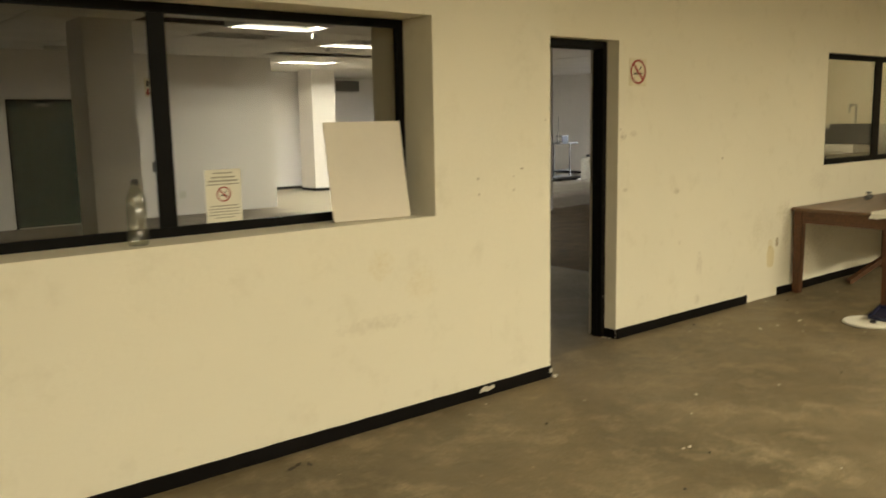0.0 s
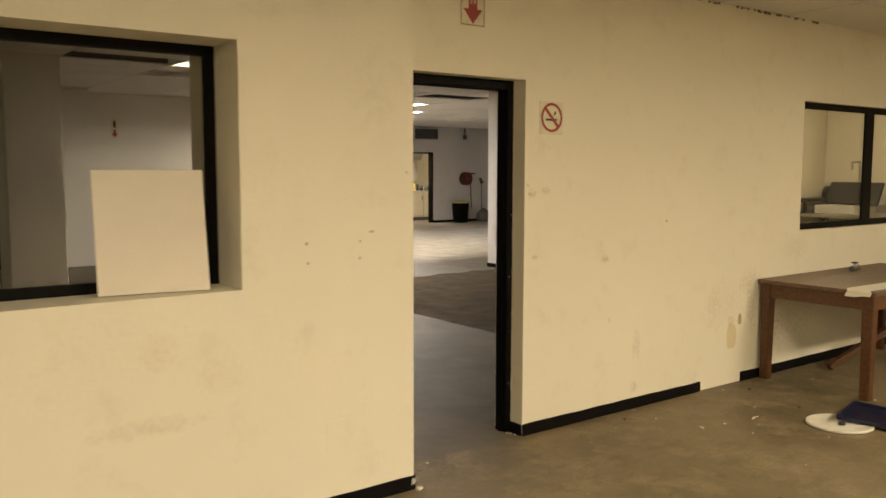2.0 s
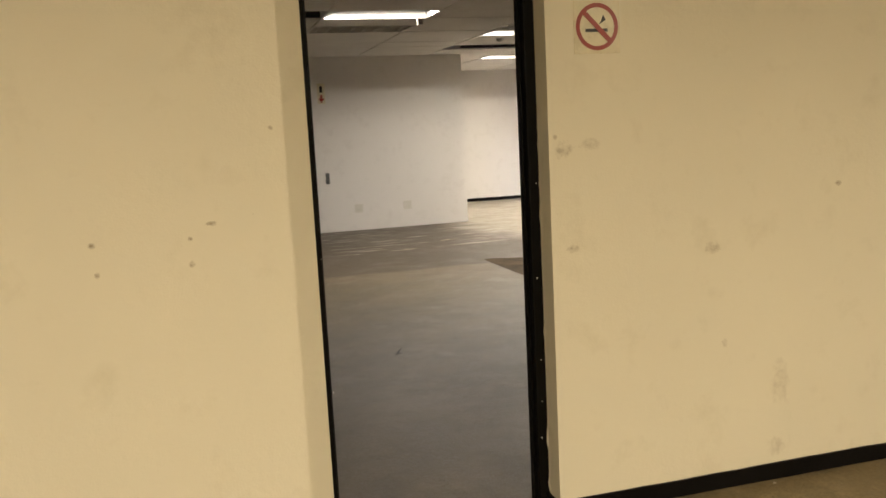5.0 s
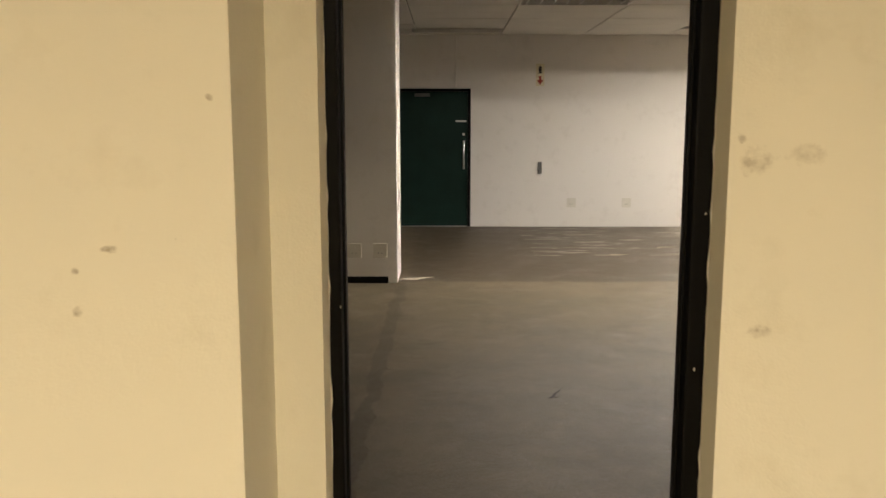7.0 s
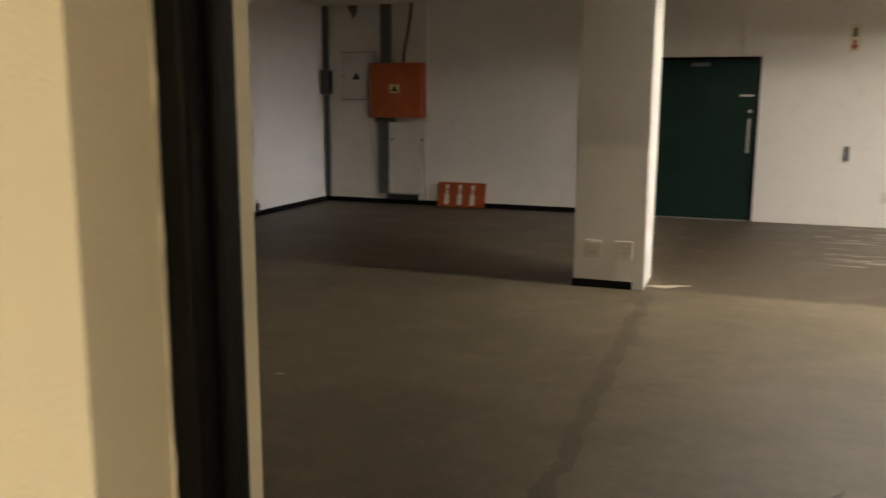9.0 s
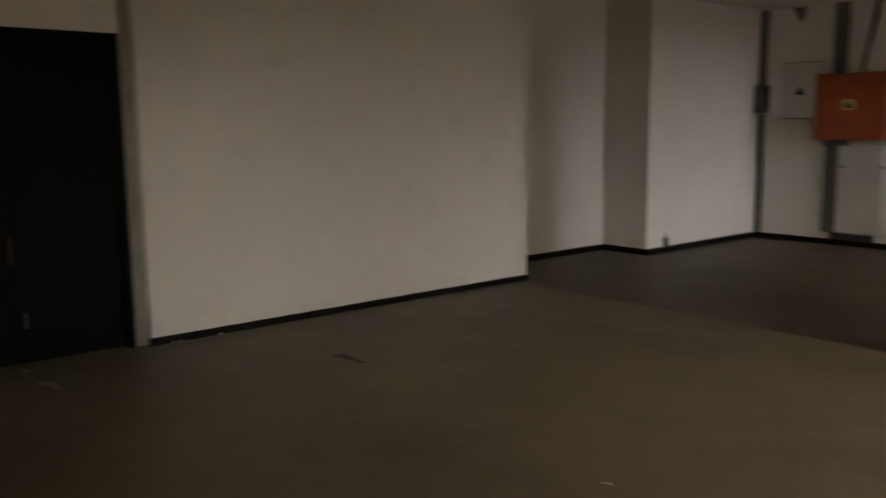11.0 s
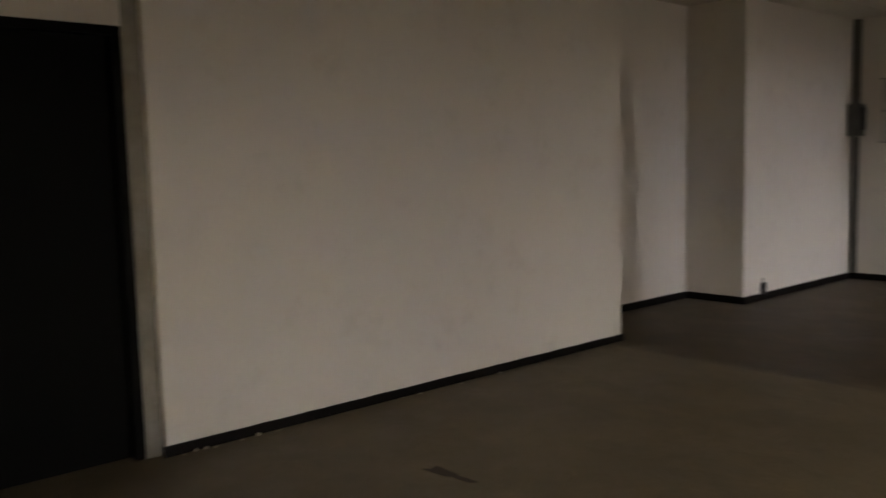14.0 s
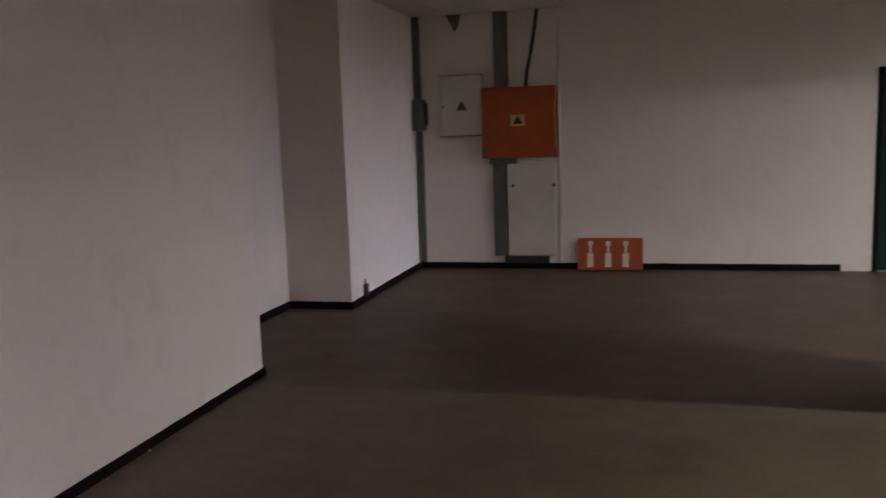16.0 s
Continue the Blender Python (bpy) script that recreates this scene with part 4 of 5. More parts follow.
s = thing("fire_sign", "small fire equipment sign with a red arrow", "sign", (1.735, Y_F, 2.23))
part("plate", boxes((1.675, 1.795, Y_F - 0.004, Y_F - 0.0005, 2.07, 2.39)), M_PLATE, s)
part("arrow", plate([(1.716, 2.215), (1.754, 2.215), (1.754, 2.155), (1.785, 2.155), (1.735, 2.085), (1.685, 2.155), (1.716, 2.155)], 0.001, Y_F - 0.0042), M_RED, s)
part("symbol", plate([(1.712, 2.25), (1.758, 2.25), (1.756, 2.34), (1.735, 2.365), (1.714, 2.34)], 0.001, Y_F - 0.0042), M_INK, s, "dark extinguisher pictogram")
k = thing("wall_hook", "grey metal extinguisher bracket on the white wall", "bracket", (1.75, Y_F, 0.875))
part("back", boxes((1.72, 1.78, Y_F - 0.012, Y_F - 0.0005, 0.79, 0.965), bevel=0.003), M_GALV, k)
part("arm", boxes((1.735, 1.765, Y_F - 0.07, Y_F - 0.0125, 0.80, 0.83), bevel=0.003), M_GALV, k)


def wall_socket(x, z, y, w=0.135, h=0.14, mat=None, label="square white wall socket"):
    o = thing("wall_socket", label, "socket", (x, y, z), "wall sockets")
    part("plate", boxes((x - w / 2, x + w / 2, y - 0.010, y - 0.0005, z - h / 2, z + h / 2), bevel=0.003), mat or M_SOCKET, o)
    part("rocker", boxes((x - 0.012, x + 0.012, y - 0.014, y - 0.0102, z + 0.02, z + 0.045), bevel=0.002), mat or M_SOCKET, o)
    for q in (-0.0165, 0.0165):
        part("pin_hole", boxes((x + q - 0.0035, x + q + 0.0035, y - 0.0108, y - 0.0101, z - 0.03, z - 0.02)), M_INK, o)
    return o


wall_socket(-0.51, 0.318, 6.19, label="square white wall socket on the column")
wall_socket(-0.26, 0.318, 6.19, label="square white wall socket on the column")
wall_socket(2.23, 0.36, Y_F, label="painted-over square socket on the white wall")
wall_socket(3.05, 0.36, Y_F, label="painted-over square socket on the white wall")
wall_socket(6.90, 0.42, 6.30, 0.1, 0.12, M_DARKPL, "dark socket on the column")

# vertical conduit over the green door and a surface light batten
c = tagged(mesh_object("conduit", tube(bmesh.new(), (0.50, Y_F - 0.012, 2.036), (0.50, Y_F - 0.012, 2.80), 0.010), M_WHITE), "thin white painted conduit above the door", "conduit")
bt = thing("light_batten", "bare unlit fluorescent batten under the ceiling", "light fitting", (0.5, 9.9, Z_B))
part("spine", boxes((-0.10, 1.13, 9.88, 9.94, Z_B - 0.05, Z_B - 0.004), bevel=0.004), M_ENCL, bt)
part("tube", tube(bmesh.new(), (-0.06, 9.91, Z_B - 0.066), (1.09, 9.91, Z_B - 0.066), 0.013), M_LID, bt)
sm = tagged(smooth(mesh_object("smoke_detector", lathe([(0.03, 0.0), (0.05, 0.02), (0.055, 0.05)], 20, (4.0, 8.55, Z_B - 0.052)), M_ENCL)), "round white smoke detector under the ceiling", "smoke detector")

# switchgear in the corner
def cabinet(name, x0, x1, z0, z1, deep, mat, label, category="electrical box"):
    o = thing(name, label, category, ((x0 + x1) / 2, Y_F, z0))
    y = Y_F - 0.0005
    part("body", boxes((x0, x1, y - deep + 0.015, y, z0, z1), bevel=0.004), mat, o)
    part("door", boxes((x0 + 0.012, x1 - 0.012, y - deep, y - deep + 0.0145, z0 + 0.012, z1 - 0.012), bevel=0.004), mat, o)
    return o


def warning_label(x, z, w, y, parent, mat):
    part("warning_label", boxes((x - w, x + w, y - 0.001, y - 0.0002, z - w * 0.8, z + w * 0.8)), mat, parent)
    part("warning_triangle", plate([(x - w * 0.7, z - w * 0.5), (x + w * 0.7, z - w * 0.5), (x, z + w * 0.65)], 0.001, y - 0.0012), M_INK, parent)


o = cabinet("orange_switch_box", -4.455, -3.665, 1.236, 1.99, 0.20, M_ORANGE, "orange enamelled steel switch box on the wall", "switch box")
warning_label(-4.06, 1.635, 0.075, Y_F - 0.2007, o, M_YELLOW)
for z in (1.33, 1.88):
    part("latch", boxes((-4.43, -4.405, Y_F - 0.212, Y_F - 0.2008, z - 0.02, z + 0.02), bevel=0.003), M_GALV, o)
    part("hinge", boxes((-3.672, -3.652, Y_F - 0.205, Y_F - 0.15, z - 0.03, z + 0.03), bevel=0.003), M_ORANGE, o)
o = cabinet("meter_box", -4.93, -4.462, 1.49, 2.1415, 0.09, M_ENCL, "pale grey meter box with a warning triangle")
part("warning_triangle", plate([(-4.76, 1.765), (-4.63, 1.765), (-4.695, 1.87)], 0.001, Y_F - 0.0912), M_INK, o)
# dark strips along the lower and upper edge of the box
for z in (1.482, 2.142):
    part("rail", boxes((-4.95, -4.46, Y_F - 0.075, Y_F - 0.0005, z, z + 0.0075)), M_GALV, o, "dark strip along the box edge")
part("lock", tube(bmesh.new(), (-4.90, Y_F - 0.0907, 1.81), (-4.90, Y_F - 0.10, 1.81), 0.012), M_INK, o)
o = cabinet("cable_cover", -4.215, -3.69, 0.155, 1.17, 0.06, M_ENCL, "pale tall cable cover panel below the switch box", "cover panel")
for x in (-4.15, -3.70):
    part("screw", tube(bmesh.new(), (x, Y_F - 0.0607, 0.93), (x, Y_F - 0.07, 0.93), 0.018), M_INK, o)
g = thing("floor_vent", "dark grey cable tray end above the skirting", "vent", (-4.0, Y_F, 0.08))
part("tray", boxes((-4.25, -3.76, Y_F - 0.075, Y_F - 0.016, 0.072, 0.145), bevel=0.004), M_DARKPL, g)
tr = thing("trunking", "dark grey metal cable trunking up the wall", "trunking", (-5.2, Y_F, 1.4))
part("channel", boxes((X_PIL + 0.006, X_PIL + 0.078, Y_F - 0.055, Y_F - 0.0005, 1.905, 2.795), bevel=0.003), M_GALV, tr)
part("channel", boxes((X_PIL + 0.020, X_PIL + 0.085, Y_F - 0.05, Y_F - 0.0145, 0.07, 1.555), bevel=0.003), M_GALV, tr)
part("isolator", boxes((X_PIL + 0.003, X_PIL + 0.13, Y_F - 0.15, Y_F - 0.0005, 1.56, 1.90), bevel=0.008), M_GALV, tr, "grey isolator box with a side lever")
part("lever", boxes((X_PIL + 0.131, X_PIL + 0.165, Y_F - 0.11, Y_F - 0.06, 1.62, 1.86), bevel=0.006), M_DARKPL, tr)
tr = thing("trunking", "dark grey metal cable trunking behind the switch box", "trunking", (-4.27, Y_F, 1.4))
part("channel", boxes((-4.335, -4.185, Y_F - 0.06, Y_F - 0.0005, 1.992, 2.795), bevel=0.003), M_GALV, tr)
part("channel", boxes((-4.37, -4.222, Y_F - 0.06, Y_F - 0.0145, 0.15, 1.234), bevel=0.003), M_GALV, tr)
part("collar", boxes((-4.40, -4.10, Y_F - 0.08, Y_F - 0.0605, 1.17, 1.2345), bevel=0.003), M_GALV, tr)
bm = bmesh.new()
pts = [(-3.86, 2.80), (-3.885, 2.6), (-3.93, 2.35), (-3.975, 2.15), (-3.99, 1.985)]
for (xa, za), (xb, zb) in zip(pts, pts[1:]):
    tube(bm, (xa, Y_F - 0.05, za), (xb, Y_F - 0.05, zb), 0.02, seg=10)
tagged(smooth(mesh_object("power_cable", bm, M_DARKPL)), "thick black power cable entering the switch box", "cable")
wedge = plate([(-4.86, 2.795), (-4.70, 2.795), (-4.72, 2.68), (-4.77, 2.62), (-4.80, 2.68)], 0.03, Y_F - 0.0005)
tagged(mesh_object("cable_bracket", wedge, M_GALV), "dark bracket under the ceiling edge", "bracket")
tagged(mesh_object("conduit", tube(bmesh.new(), (-3.64, Y_F - 0.013, 0.07), (-3.64, Y_F - 0.013, 2.79), 0.012), M_WHITE), "thin white painted conduit beside the switch box", "conduit")

# orange panel leaning on the wall
p = thing("leaning_sign", "orange plastic panel with three white figures, leaning on the wall", "sign", (-3.1, 10.65, 0))
lean = Matrix.Translation((-3.105, 10.64, 0.001)) @ Euler((radians(-12), 0, 0)).to_matrix().to_4x4()
bm = bmesh.new()
box(bm, -0.345, 0.345, -0.018, 0.018, 0.004, 0.352, 0.008, lean)
part("board", bm, M_ORANGE, p)
for cx in (-0.21, -0.02, 0.165):
    bm = bmesh.new()
    box(bm, cx - 0.032, cx + 0.032, -0.0205, -0.0185, 0.035, 0.185, 0.0, lean)
    box(bm, cx - 0.012, cx + 0.012, -0.0205, -0.0185, 0.19, 0.26, 0.0, lean)
    box(bm, cx - 0.024, cx + 0.024, -0.0205, -0.0185, 0.265, 0.315, 0.0, lean)
    part("white_figure", bm, M_LID, p, "white printed bottle figure")

# low plug on the pilaster, with its flex
k = thing("wall_plug", "small black plug box low on the pilaster", "plug", (X_PIL, 8.80, 0.12))
part("box", boxes((X_PIL + 0.0005, X_PIL + 0.035, 8.77, 8.83, 0.055, 0.17), bevel=0.004), M_DARKPL, k)
part("flex", tube(bmesh.new(), (X_PIL + 0.012, 8.80, 0.1705), (X_PIL + 0.012, 8.80, 0.215), 0.006), M_DARKPL, k)

# ---- hall: black double door ----
d = tagged(new("door_2"), "closed black double door with worn edges", "door", kind="structure")
xd = -5.217
part("door_frame", boxes((xd - 0.06, -5.172, DD[0] + 0.0005, DD[0] + 0.03, 0.0, 2.0315), (xd - 0.06, -5.172, DD[1] - 0.045, DD[1] - 0.0005, 0.0, 2.0315), (xd - 0.06, -5.172, DD[0] + 0.03, DD[1] - 0.045, 1.99, 2.0315)), M_DDOOR, d)
mid = 2.046
# darker grey puts the shade of the door reveal into the jamb's colour
M_SHADED_JAMB = surface("shaded_grey_jamb", (0.30, 0.28, 0.24), 0.85, 0, 0.25, 9, 60, 0.4, (0.5, 0.47, 0.42), 0.66)
part("jamb", boxes((-5.1695, -5.162, DD[1] + 0.001, 2.8375, 0.0, 2.79), bevel=0.002), M_SHADED_JAMB, d, "chipped grey jamb strip with the reveal's shade in its colour")
l1 = part("leaf", boxes((xd - 0.044, xd, DD[0] + 0.033, mid - 0.002, 0.010, 1.988), bevel=0.003), M_DDOOR, d)
l2 = part("leaf", boxes((xd - 0.044, xd, mid + 0.002, DD[1] - 0.048, 0.010, 1.988), bevel=0.003), M_DDOOR, d)
part("cover_strip", boxes((xd + 0.0005, xd + 0.010, mid - 0.02, mid + 0.02, 0.012, 1.985), bevel=0.002), M_DDOOR, l1)
part("closer_plate", boxes((xd + 0.0005, xd + 0.006, mid - 0.075, mid - 0.022, 1.945, 1.965)), M_GALV, l1, "scratched steel plate")
part("bolt", boxes((xd + 0.0105, xd + 0.016, mid - 0.004, mid + 0.004, 1.83, 1.95)), M_GALV, l1, "steel flush bolt")
part("lock", tube(bmesh.new(), (xd, mid - 0.05, 1.44), (xd + 0.012, mid - 0.05, 1.44), 0.012), M_GALV, l1)
part("viewer", tube(bmesh.new(), (xd, 1.77, 1.50), (xd + 0.008, 1.77, 1.50), 0.008), M_GALV, l1)
part("edge_wear", boxes((xd + 0.0102, xd + 0.0108, mid - 0.008, mid + 0.001, 0.62, 0.80)), M_WOOD, l1, "bare worn wood along the edge")
part("bolt", boxes((xd + 0.0005, xd + 0.008, mid + 0.055, mid + 0.062, 0.22, 0.32)), M_STEEL, l2)
# floor bolt keeper and flattened scrap
tagged(mesh_object("bolt_keeper", boxes((-5.10, -5.02, 2.03, 2.05, 0.0005, 0.006)), M_STEEL), "thin bright bolt keeper on the floor", "keeper")
SCUFF = surface("dark_floor_scuff", (0.045, 0.036, 0.026), 0.7, 0, 0.3, 30)
SMEAR = surface("pale_floor_smear", (0.42, 0.38, 0.30), 0.8, 0, 0.3, 25)
for x, y, sx, sy, turn, mat, lab in (
        (-4.67, 2.07, 0.15, 0.035, 10, SMEAR, "pale scraped smear of filler on the floor"), (-4.0, 3.645, 0.17, 0.04, 5, SCUFF, "dark scuff on the screed floor"),
        (1.007, 2.81, 0.10, 0.010, 66, SCUFF, "short dark twig on the floor"), (0.985, 2.745, 0.035, 0.014, 20, SCUFF, "dark scrap beside the twig"), (-1.728, 3.366, 0.03, 0.010, 30, M_RUBBLE, "pale chip on the floor"),
        (0.06, 6.42, 0.20, 0.07, 25, SMEAR, "spilled pale plaster dust beside the column"), (2.37, 7.98, 0.13, 0.05, 10, SMEAR, "pale paint spill on the floor"), (3.1, 8.6, 0.16, 0.04, 15, SMEAR, "pale paint spill on the floor"),
        (-1.90, -0.47, 0.05, 0.012, 20, SCUFF, "dark torn scrap near the skirting"), (-1.82, -0.48, 0.03, 0.010, 80, SCUFF, "dark torn scrap near the skirting"), (-1.86, -0.45, 0.02, 0.015, 40, SCUFF, "dark torn scrap near the skirting"),
        (2.45, -0.62, 0.05, 0.012, 10, M_RUBBLE, "pale sliver of plaster on the floor"), (2.0, -0.55, 0.03, 0.012, 60, M_RUBBLE, "pale sliver of plaster on the floor")):
    bm = bmesh.new()
    ring_pts = []
    for q in range(40):
        a = 2 * math.pi * q / 40
        w = 0.75 + 0.25 * math.sin(3 * a + x * 9) + 0.12 * math.sin(7 * a + y * 5) + rng.uniform(-0.06, 0.06)
        ring_pts.append(bm.verts.new((math.cos(a) * sx * w, math.sin(a) * sy * w, 0)))
    face = bm.faces.new(ring_pts)
    r = bmesh.ops.extrude_face_region(bm, geom=[face])
    bmesh.ops.translate(bm, vec=(0, 0, 0.0015), verts=[v for v in r["geom"] if isinstance(v, bmesh.types.BMVert)])
    bmesh.ops.transform(bm, matrix=pose(x, y, 0.0005, 0, 0, turn), verts=bm.verts)
    bmesh.ops.recalc_face_normals(bm, faces=bm.faces)
    tagged(mesh_object("floor_scrap", bm, mat), lab, "debris")

# ---- hall: far end ----
def aircon(x0, x1, z0, z1, y):
    o = thing("air_conditioner", "wall air conditioner with a dark grille", "air conditioner", ((x0 + x1) / 2, y, z0), "air conditioners")
    part("casing", boxes((x0, x1, y - 0.18, y - 0.0005, z0, z1), bevel=0.01), M_ENCL, o)
    part("recess", boxes((x0 + 0.03, x1 - 0.03, y - 0.186, y - 0.1805, z0 + 0.03, z1 - 0.03)), M_INK, o)
    for k in range(7):
        z = z0 + 0.05 + k * (z1 - z0 - 0.1) / 6
        part("slat", boxes((x0 + 0.03, x1 - 0.03, y - 0.20, y - 0.1865, z - 0.008, z + 0.008)), M_GALV, o)
    return o


aircon(8.97, 9.78, 2.40, 2.74, Y_FAR2)
aircon(11.56, 12.42, 2.41, 2.75, Y_FAR2)
d = tagged(new("door_frame_kitchen"), "dark frame of the open kitchen doorway", "door frame", kind="structure")
for s in ((KD[0] + 0.0005, KD[0] + 0.04, Y_FAR2 - 0.006, Y_FAR2 + 0.185, 0, 2.0595), (KD[1] - 0.04, KD[1] - 0.0005, Y_FAR2 - 0.006, Y_FAR2 + 0.185, 0, 2.0595), (KD[0] + 0.04, KD[1] - 0.04, Y_FAR2 - 0.006, Y_FAR2 + 0.185, 2.02, 2.0595)):
    part("jamb", boxes(s, bevel=0.004), M_BLACK, d)
# kitchen units and water heater
k = thing("kitchen_cabinet", "cream laminate kitchen base cabinet with a worktop", "cabinet", (12.5, 17.8, 0))
part("body", boxes((11.8, 13.28, 17.5, 18.1, 0.1, 0.87)), M_CUP, k)
part("plinth", boxes((11.82, 13.26, 17.55, 18.1, 0.0005, 0.0995)), M_GALV, k)
part("worktop", boxes((11.78, 13.29, 17.46, 18.12, 0.8705, 0.91), bevel=0.004), M_ENCL, k)
for q in range(3):
    dd = part("door", boxes((11.81 + q * 0.49, 12.28 + q * 0.49, 17.478, 17.4995, 0.12, 0.85), bevel=0.003), M_CUP, k)
    part("handle", boxes((12.23 + q * 0.49, 12.245 + q * 0.49, 17.455, 17.4775, 0.62, 0.76)), M_GALV, dd)
w = thing("water_heater", "steel geyser high on the kitchen wall", "water heater", (12.95, 18.3, 2.05))
part("tank", tube(bmesh.new(), (12.55, 18.3, 2.07), (13.2, 18.3, 2.07), 0.22, seg=28), M_STEEL, w)
part("bracket", boxes((12.7, 12.74, 18.3, 18.999, 2.2, 2.26), (13.06, 13.1, 18.3, 18.999, 2.2, 2.26)), M_GALV, w)
wc = thing("wall_cupboard", "white wall cupboard beside the water heater", "cupboard", (13.2, 18.9, 1.22))
part("body", boxes((13.02, 13.395, 18.68, 18.9995, 1.22, 1.84)), M_ENCL, wc)
part("door", boxes((13.025, 13.39, 18.66, 18.6795, 1.225, 1.835), bevel=0.003), M_ENCL, wc)
for x, y, h, mat in ((12.62, 17.75, 0.22, M_YELLOW), (12.76, 17.8, 0.20, M_DARKPL), (12.88, 17.72, 0.14, M_DARKPL), (13.05, 17.7, 0.13, M_GALV)):
    tagged(smooth(mesh_object("canister", lathe([(0.055, 0.0), (0.062, 0.01), (0.062, h * 0.8), (0.035, h * 0.9), (0.035, h)], 18, (x, y, 0.9105)), mat)), "small canister on the kitchen worktop", "canister")
# waste bin
b = thing("waste_bin", "black plastic waste bin with a pale rim", "bin", (13.13, 16.08, 0))
part("body", lathe([(0.20, 0.0), (0.215, 0.01), (0.262, 0.57), (0.262, 0.59)], 24, (13.13, 16.08, 0.0005)), M_DDOOR, b)
part("liner", lathe([(0.258, 0.0), (0.272, 0.005), (0.272, 0.04), (0.258, 0.045)], 24, (13.13, 16.08, 0.575)), M_YELLOW, b)
# fire hose reel
M_REEL = surface("faded_red_reel", (0.13, 0.022, 0.018), 0.5, 0, 0.4, 12)
h = thing("fire_hose_reel", "faded red fire hose reel with a loose dark hose", "hose reel", (13.47, 16.3, 1.3))
for yy, rr in ((16.17, 0.19), (16.32, 0.19)):
    part("flange", lathe([(0.05, 0.0), (rr, 0.0), (rr + 0.008, 0.006), (rr, 0.012), (0.05, 0.012)], 28), M_REEL, h).matrix_world = Matrix.Translation((13.47, yy, 1.29)) @ Euler((radians(-90), 0, 0)).to_matrix().to_4x4()
for k in range(5):
    bm = bmesh.new()
    turn = Matrix.Translation((13.47, 16.195 + 0.028 * k, 1.29)) @ Euler((radians(90), 0, 0)).to_matrix().to_4x4()
    pts = [turn @ Vector((0.15 * math.cos(q * math.pi / 9), 0.15 * math.sin(q * math.pi / 9), 0)) for q in range(18)]
    for q in range(18):
        tube(bm, pts[q], pts[(q + 1) % 18], 0.014, seg=8)
    part("hose", bm, M_DARKPL, h)
part("axle", tube(bmesh.new(), (13.47, 16.16, 1.29), (13.47, Y_FAR2 - 0.001, 1.29), 0.03), M_GALV, h)
part("valve", tube(bmesh.new(), (13.55, 16.30, 1.44), (13.85, 16.30, 1.44), 0.022), M_REEL, h)
part("hose_tail", tube(bmesh.new(), (13.60, 16.2, 1.22), (13.66, 16.22, 0.42), 0.014), M_DARKPL, h)
# mop leaning on the end wall, and a sack at its foot
mp = thing("mop", "old mop leaning head-up against the white wall", "mop", (13.86, 16.0, 0))
part("handle", tube(bmesh.new(), (13.86, 15.98, 0.005), (14.13, 16.33, 1.14), 0.013), M_GALV, mp)
bm = bmesh.new()
for q in range(14):
    bx, bz = 14.14 + rng.uniform(-0.08, 0.08), 1.20 + rng.uniform(-0.05, 0.12)
    tube(bm, (14.13, 16.33, 1.13), (bx, 16.34 + rng.uniform(-0.03, 0.03), bz), 0.016, 0.022, 8)
part("head", bm, M_WOOD, mp, "matted dark mop head")
bm = bmesh.new()
bmesh.ops.create_icosphere(bm, subdivisions=3, radius=0.2)
for v in bm.verts:
    v.co *= 1 + 0.16 * math.sin(9 * v.co.x + 3) * math.sin(11 * v.co.y) * math.cos(13 * v.co.z)
    v.co.z = max(v.co.z, -0.15) * (1.25 if v.co.z > 0 else 1)
bmesh.ops.translate(bm, vec=(14.05, 16.12, 0.1505), verts=bm.verts)
tagged(smooth(mesh_object("sack", bm, M_GALV)), "slumped grey sack on the floor by the mop", "sack")
cm = thing("ceiling_bracket", "dark hanging bracket near the ceiling", "bracket", (13.5, 16.3, 2.5))
part("drop", boxes((13.50, 13.54, 16.36, 16.399, 2.45, 2.79)), M_GALV, cm)
part("fitting", boxes((13.47, 13.57, 16.32, 16.3985, 2.48, 2.58), bevel=0.006), M_GALV, cm)
# equipment stand by the outer wall
st = thing("equipment_stand", "black metal stand carrying a small dark instrument", "stand", (12.6, 11.2, 0))
part("top", boxes((12.25, 12.95, 10.95, 11.45, 0.93, 0.96), bevel=0.004), M_DARKPL, st)
for x in (12.3, 12.9):
    part("leg", tube(bmesh.new(), (x, 11.2, 0.03), (x, 11.2, 0.93), 0.018), M_DARKPL, st)
    part("foot", boxes((x - 0.03, x + 0.03, 10.95, 11.45, 0.0005, 0.03), bevel=0.005), M_DARKPL, st)
part("crossbar", tube(bmesh.new(), (12.3, 11.2, 0.25), (12.9, 11.2, 0.25), 0.012), M_DARKPL, st)
part("rod", tube(bmesh.new(), (12.36, 11.1, 0.9605), (12.36, 11.1, 1.62), 0.008), M_DARKPL, st)
part("plinth", boxes((12.1, 13.0, 10.9, 11.5, 0.0305, 0.10), bevel=0.01), M_GALV, st)
dr = thing("storage_drum", "white plastic drum beside the metal stand", "drum", (13.1, 10.75, 0))
part("body", lathe([(0.17, 0.0), (0.19, 0.02), (0.19, 0.5), (0.17, 0.54), (0.10, 0.58)], 22, (13.12, 10.75, 0.0005)), M_LID, dr)
part("cap", lathe([(0.06, 0.0), (0.06, 0.05), (0.05, 0.06)], 16, (13.12, 10.75, 0.581)), M_DARKPL, dr)
ins = thing("instrument", "small dark instrument on the metal stand", "instrument", (12.6, 11.2, 0.96))
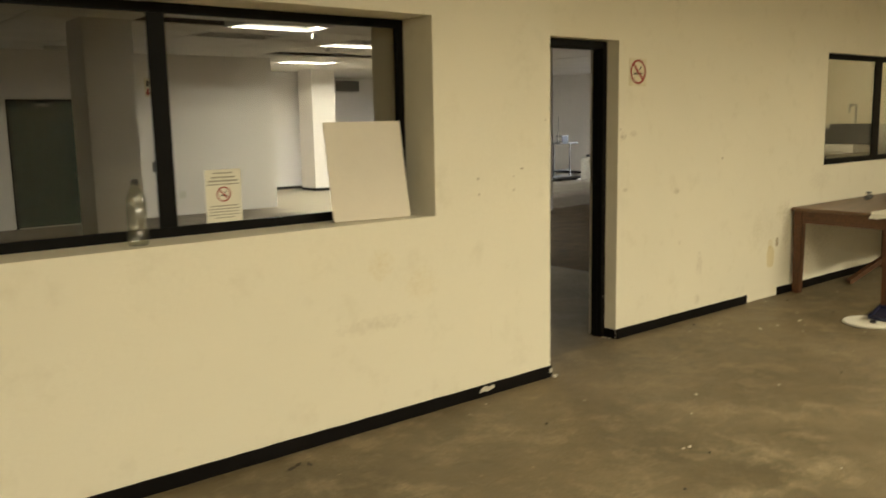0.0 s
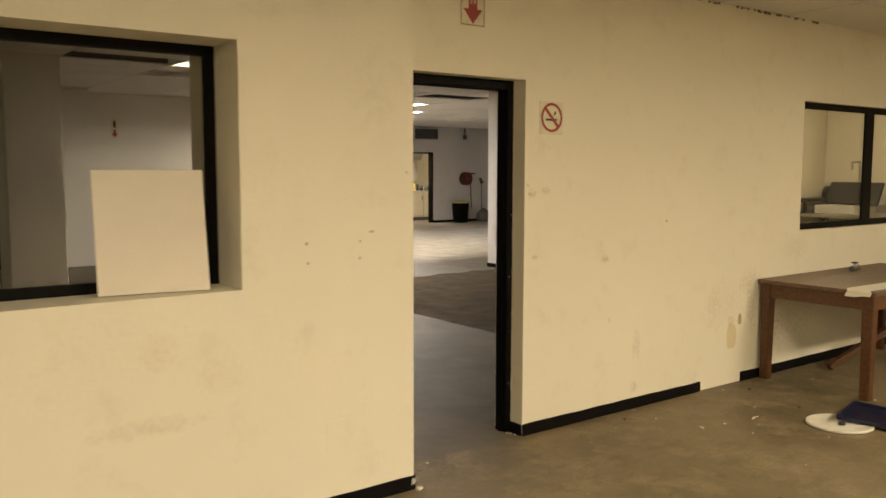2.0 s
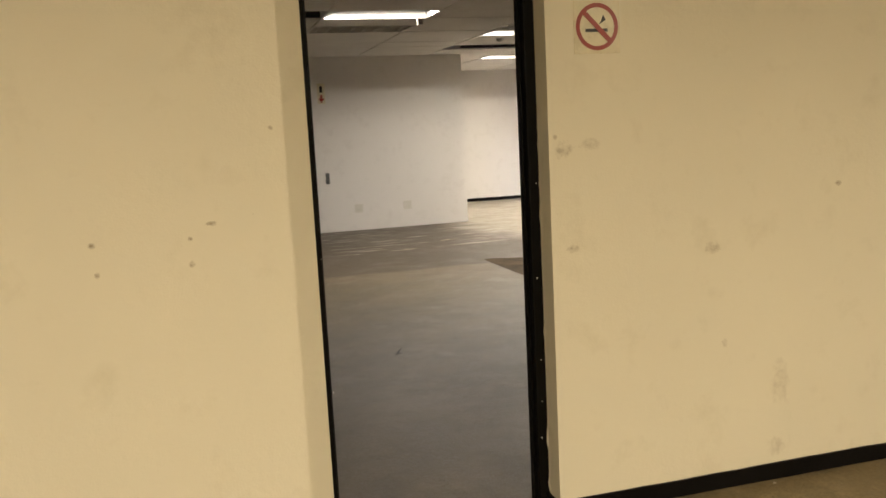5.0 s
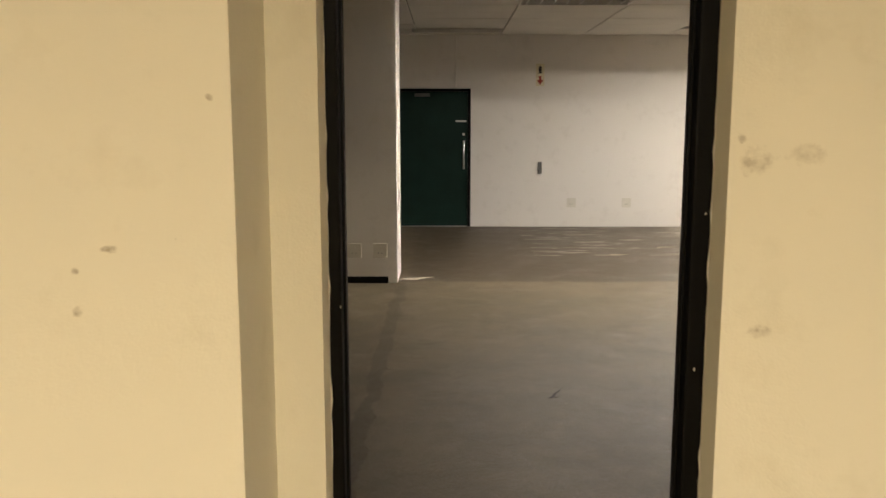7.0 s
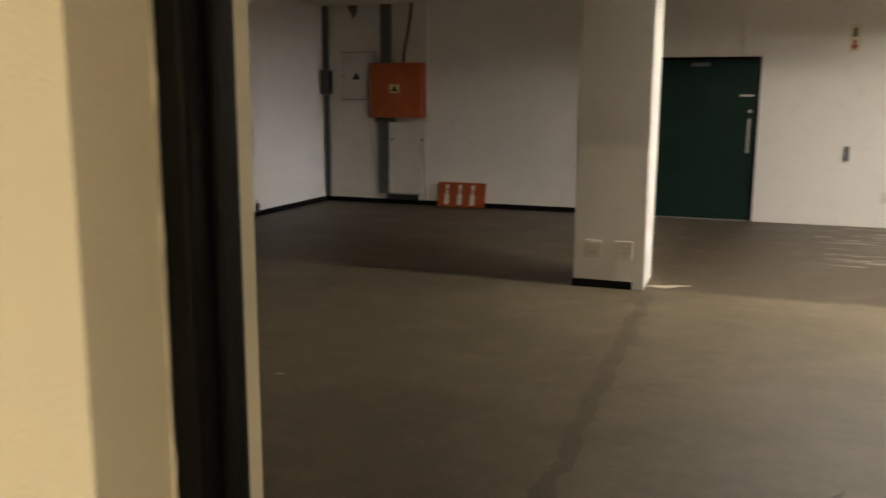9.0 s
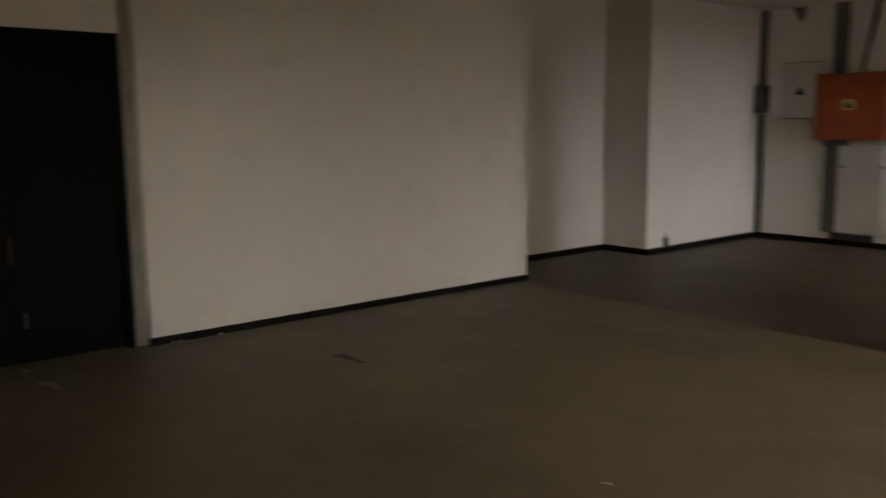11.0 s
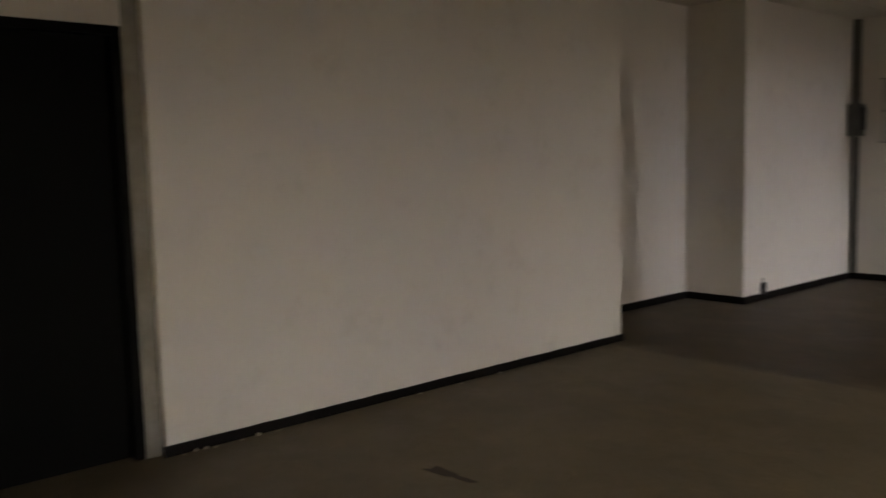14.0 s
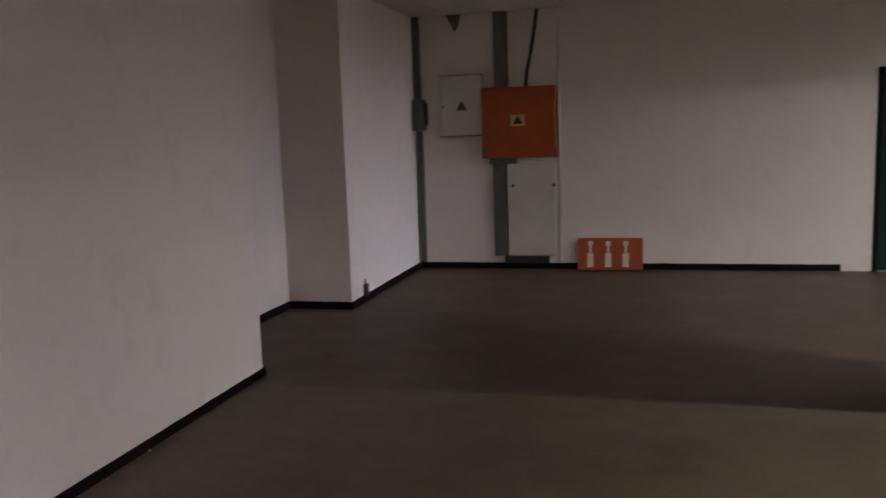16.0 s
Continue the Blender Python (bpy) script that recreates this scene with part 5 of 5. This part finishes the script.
part("case", boxes((12.48, 12.72, 11.08, 11.3, 0.9605, 1.14), bevel=0.01), M_DARKPL, ins)
part("face", boxes((12.474, 12.4795, 11.1, 11.28, 0.99, 1.11)), M_ENCL, ins)

# ---- wash room behind the second window ----
bn = thing("wash_bench", "steel-topped bench with a dark shelf", "bench", (7.7, 1.4, 0))
part("top", boxes((7.25, 8.19, 0.45, 2.14, 1.02, 1.06), bevel=0.004), M_STEEL, bn)
part("upstand", boxes((8.16, 8.195, 0.45, 2.14, 1.0605, 1.42)), M_ENCL, bn)
for y in (0.5, 1.2, 2.05):
    part("leg", boxes((7.3, 7.35, y, y + 0.05, 0.0005, 1.0195)), M_GALV, bn)
    part("leg", boxes((8.1, 8.15, y, y + 0.05, 0.0005, 1.0195)), M_GALV, bn)
part("shelf", boxes((7.3, 8.155, 1.86, 2.13, 1.19, 1.235), bevel=0.004), M_DARKPL, bn)
part("shelf_bracket", boxes((8.0, 8.03, 1.9, 1.93, 1.0605, 1.1895)), M_DARKPL, bn)
part("shelf_bracket", boxes((7.34, 7.37, 1.9, 1.93, 1.0605, 1.1895)), M_DARKPL, bn)
tp = thing("tap", "swan-neck steel tap over the bench", "tap", (8.0, 1.75, 1.06))
bm = tube(bmesh.new(), (8.05, 1.62, 1.0605), (8.05, 1.62, 1.68), 0.014)
tube(bm, (8.05, 1.62, 1.68), (7.86, 1.62, 1.68), 0.014)
tube(bm, (7.86, 1.62, 1.68), (7.86, 1.62, 1.58), 0.014)
part("pipe", bm, M_STEEL, tp)
hd = thing("scale", "grey bench scale with a tilted panel", "scale", (7.7, 1.45, 1.06))
part("base", boxes((7.45, 7.95, 1.35, 1.85, 1.0605, 1.16), bevel=0.01), M_ENCL, hd)
bm = bmesh.new()
box(bm, -0.02, 0.02, -0.32, 0.32, 0, 0.3, 0.004, Matrix.Translation((7.75, 1.56, 1.165)) @ Euler((0, radians(30), 0)).to_matrix().to_4x4())
part("panel", bm, M_DARKPL, hd)
cl = tagged(smooth(mesh_object("jar", lathe([(0.05, 0), (0.06, 0.02), (0.06, 0.09), (0.03, 0.12), (0.03, 0.14)], 16, (8.0, 2.0, 1.2355)), M_DARKPL)), "small dark jar on the bench shelf", "jar")
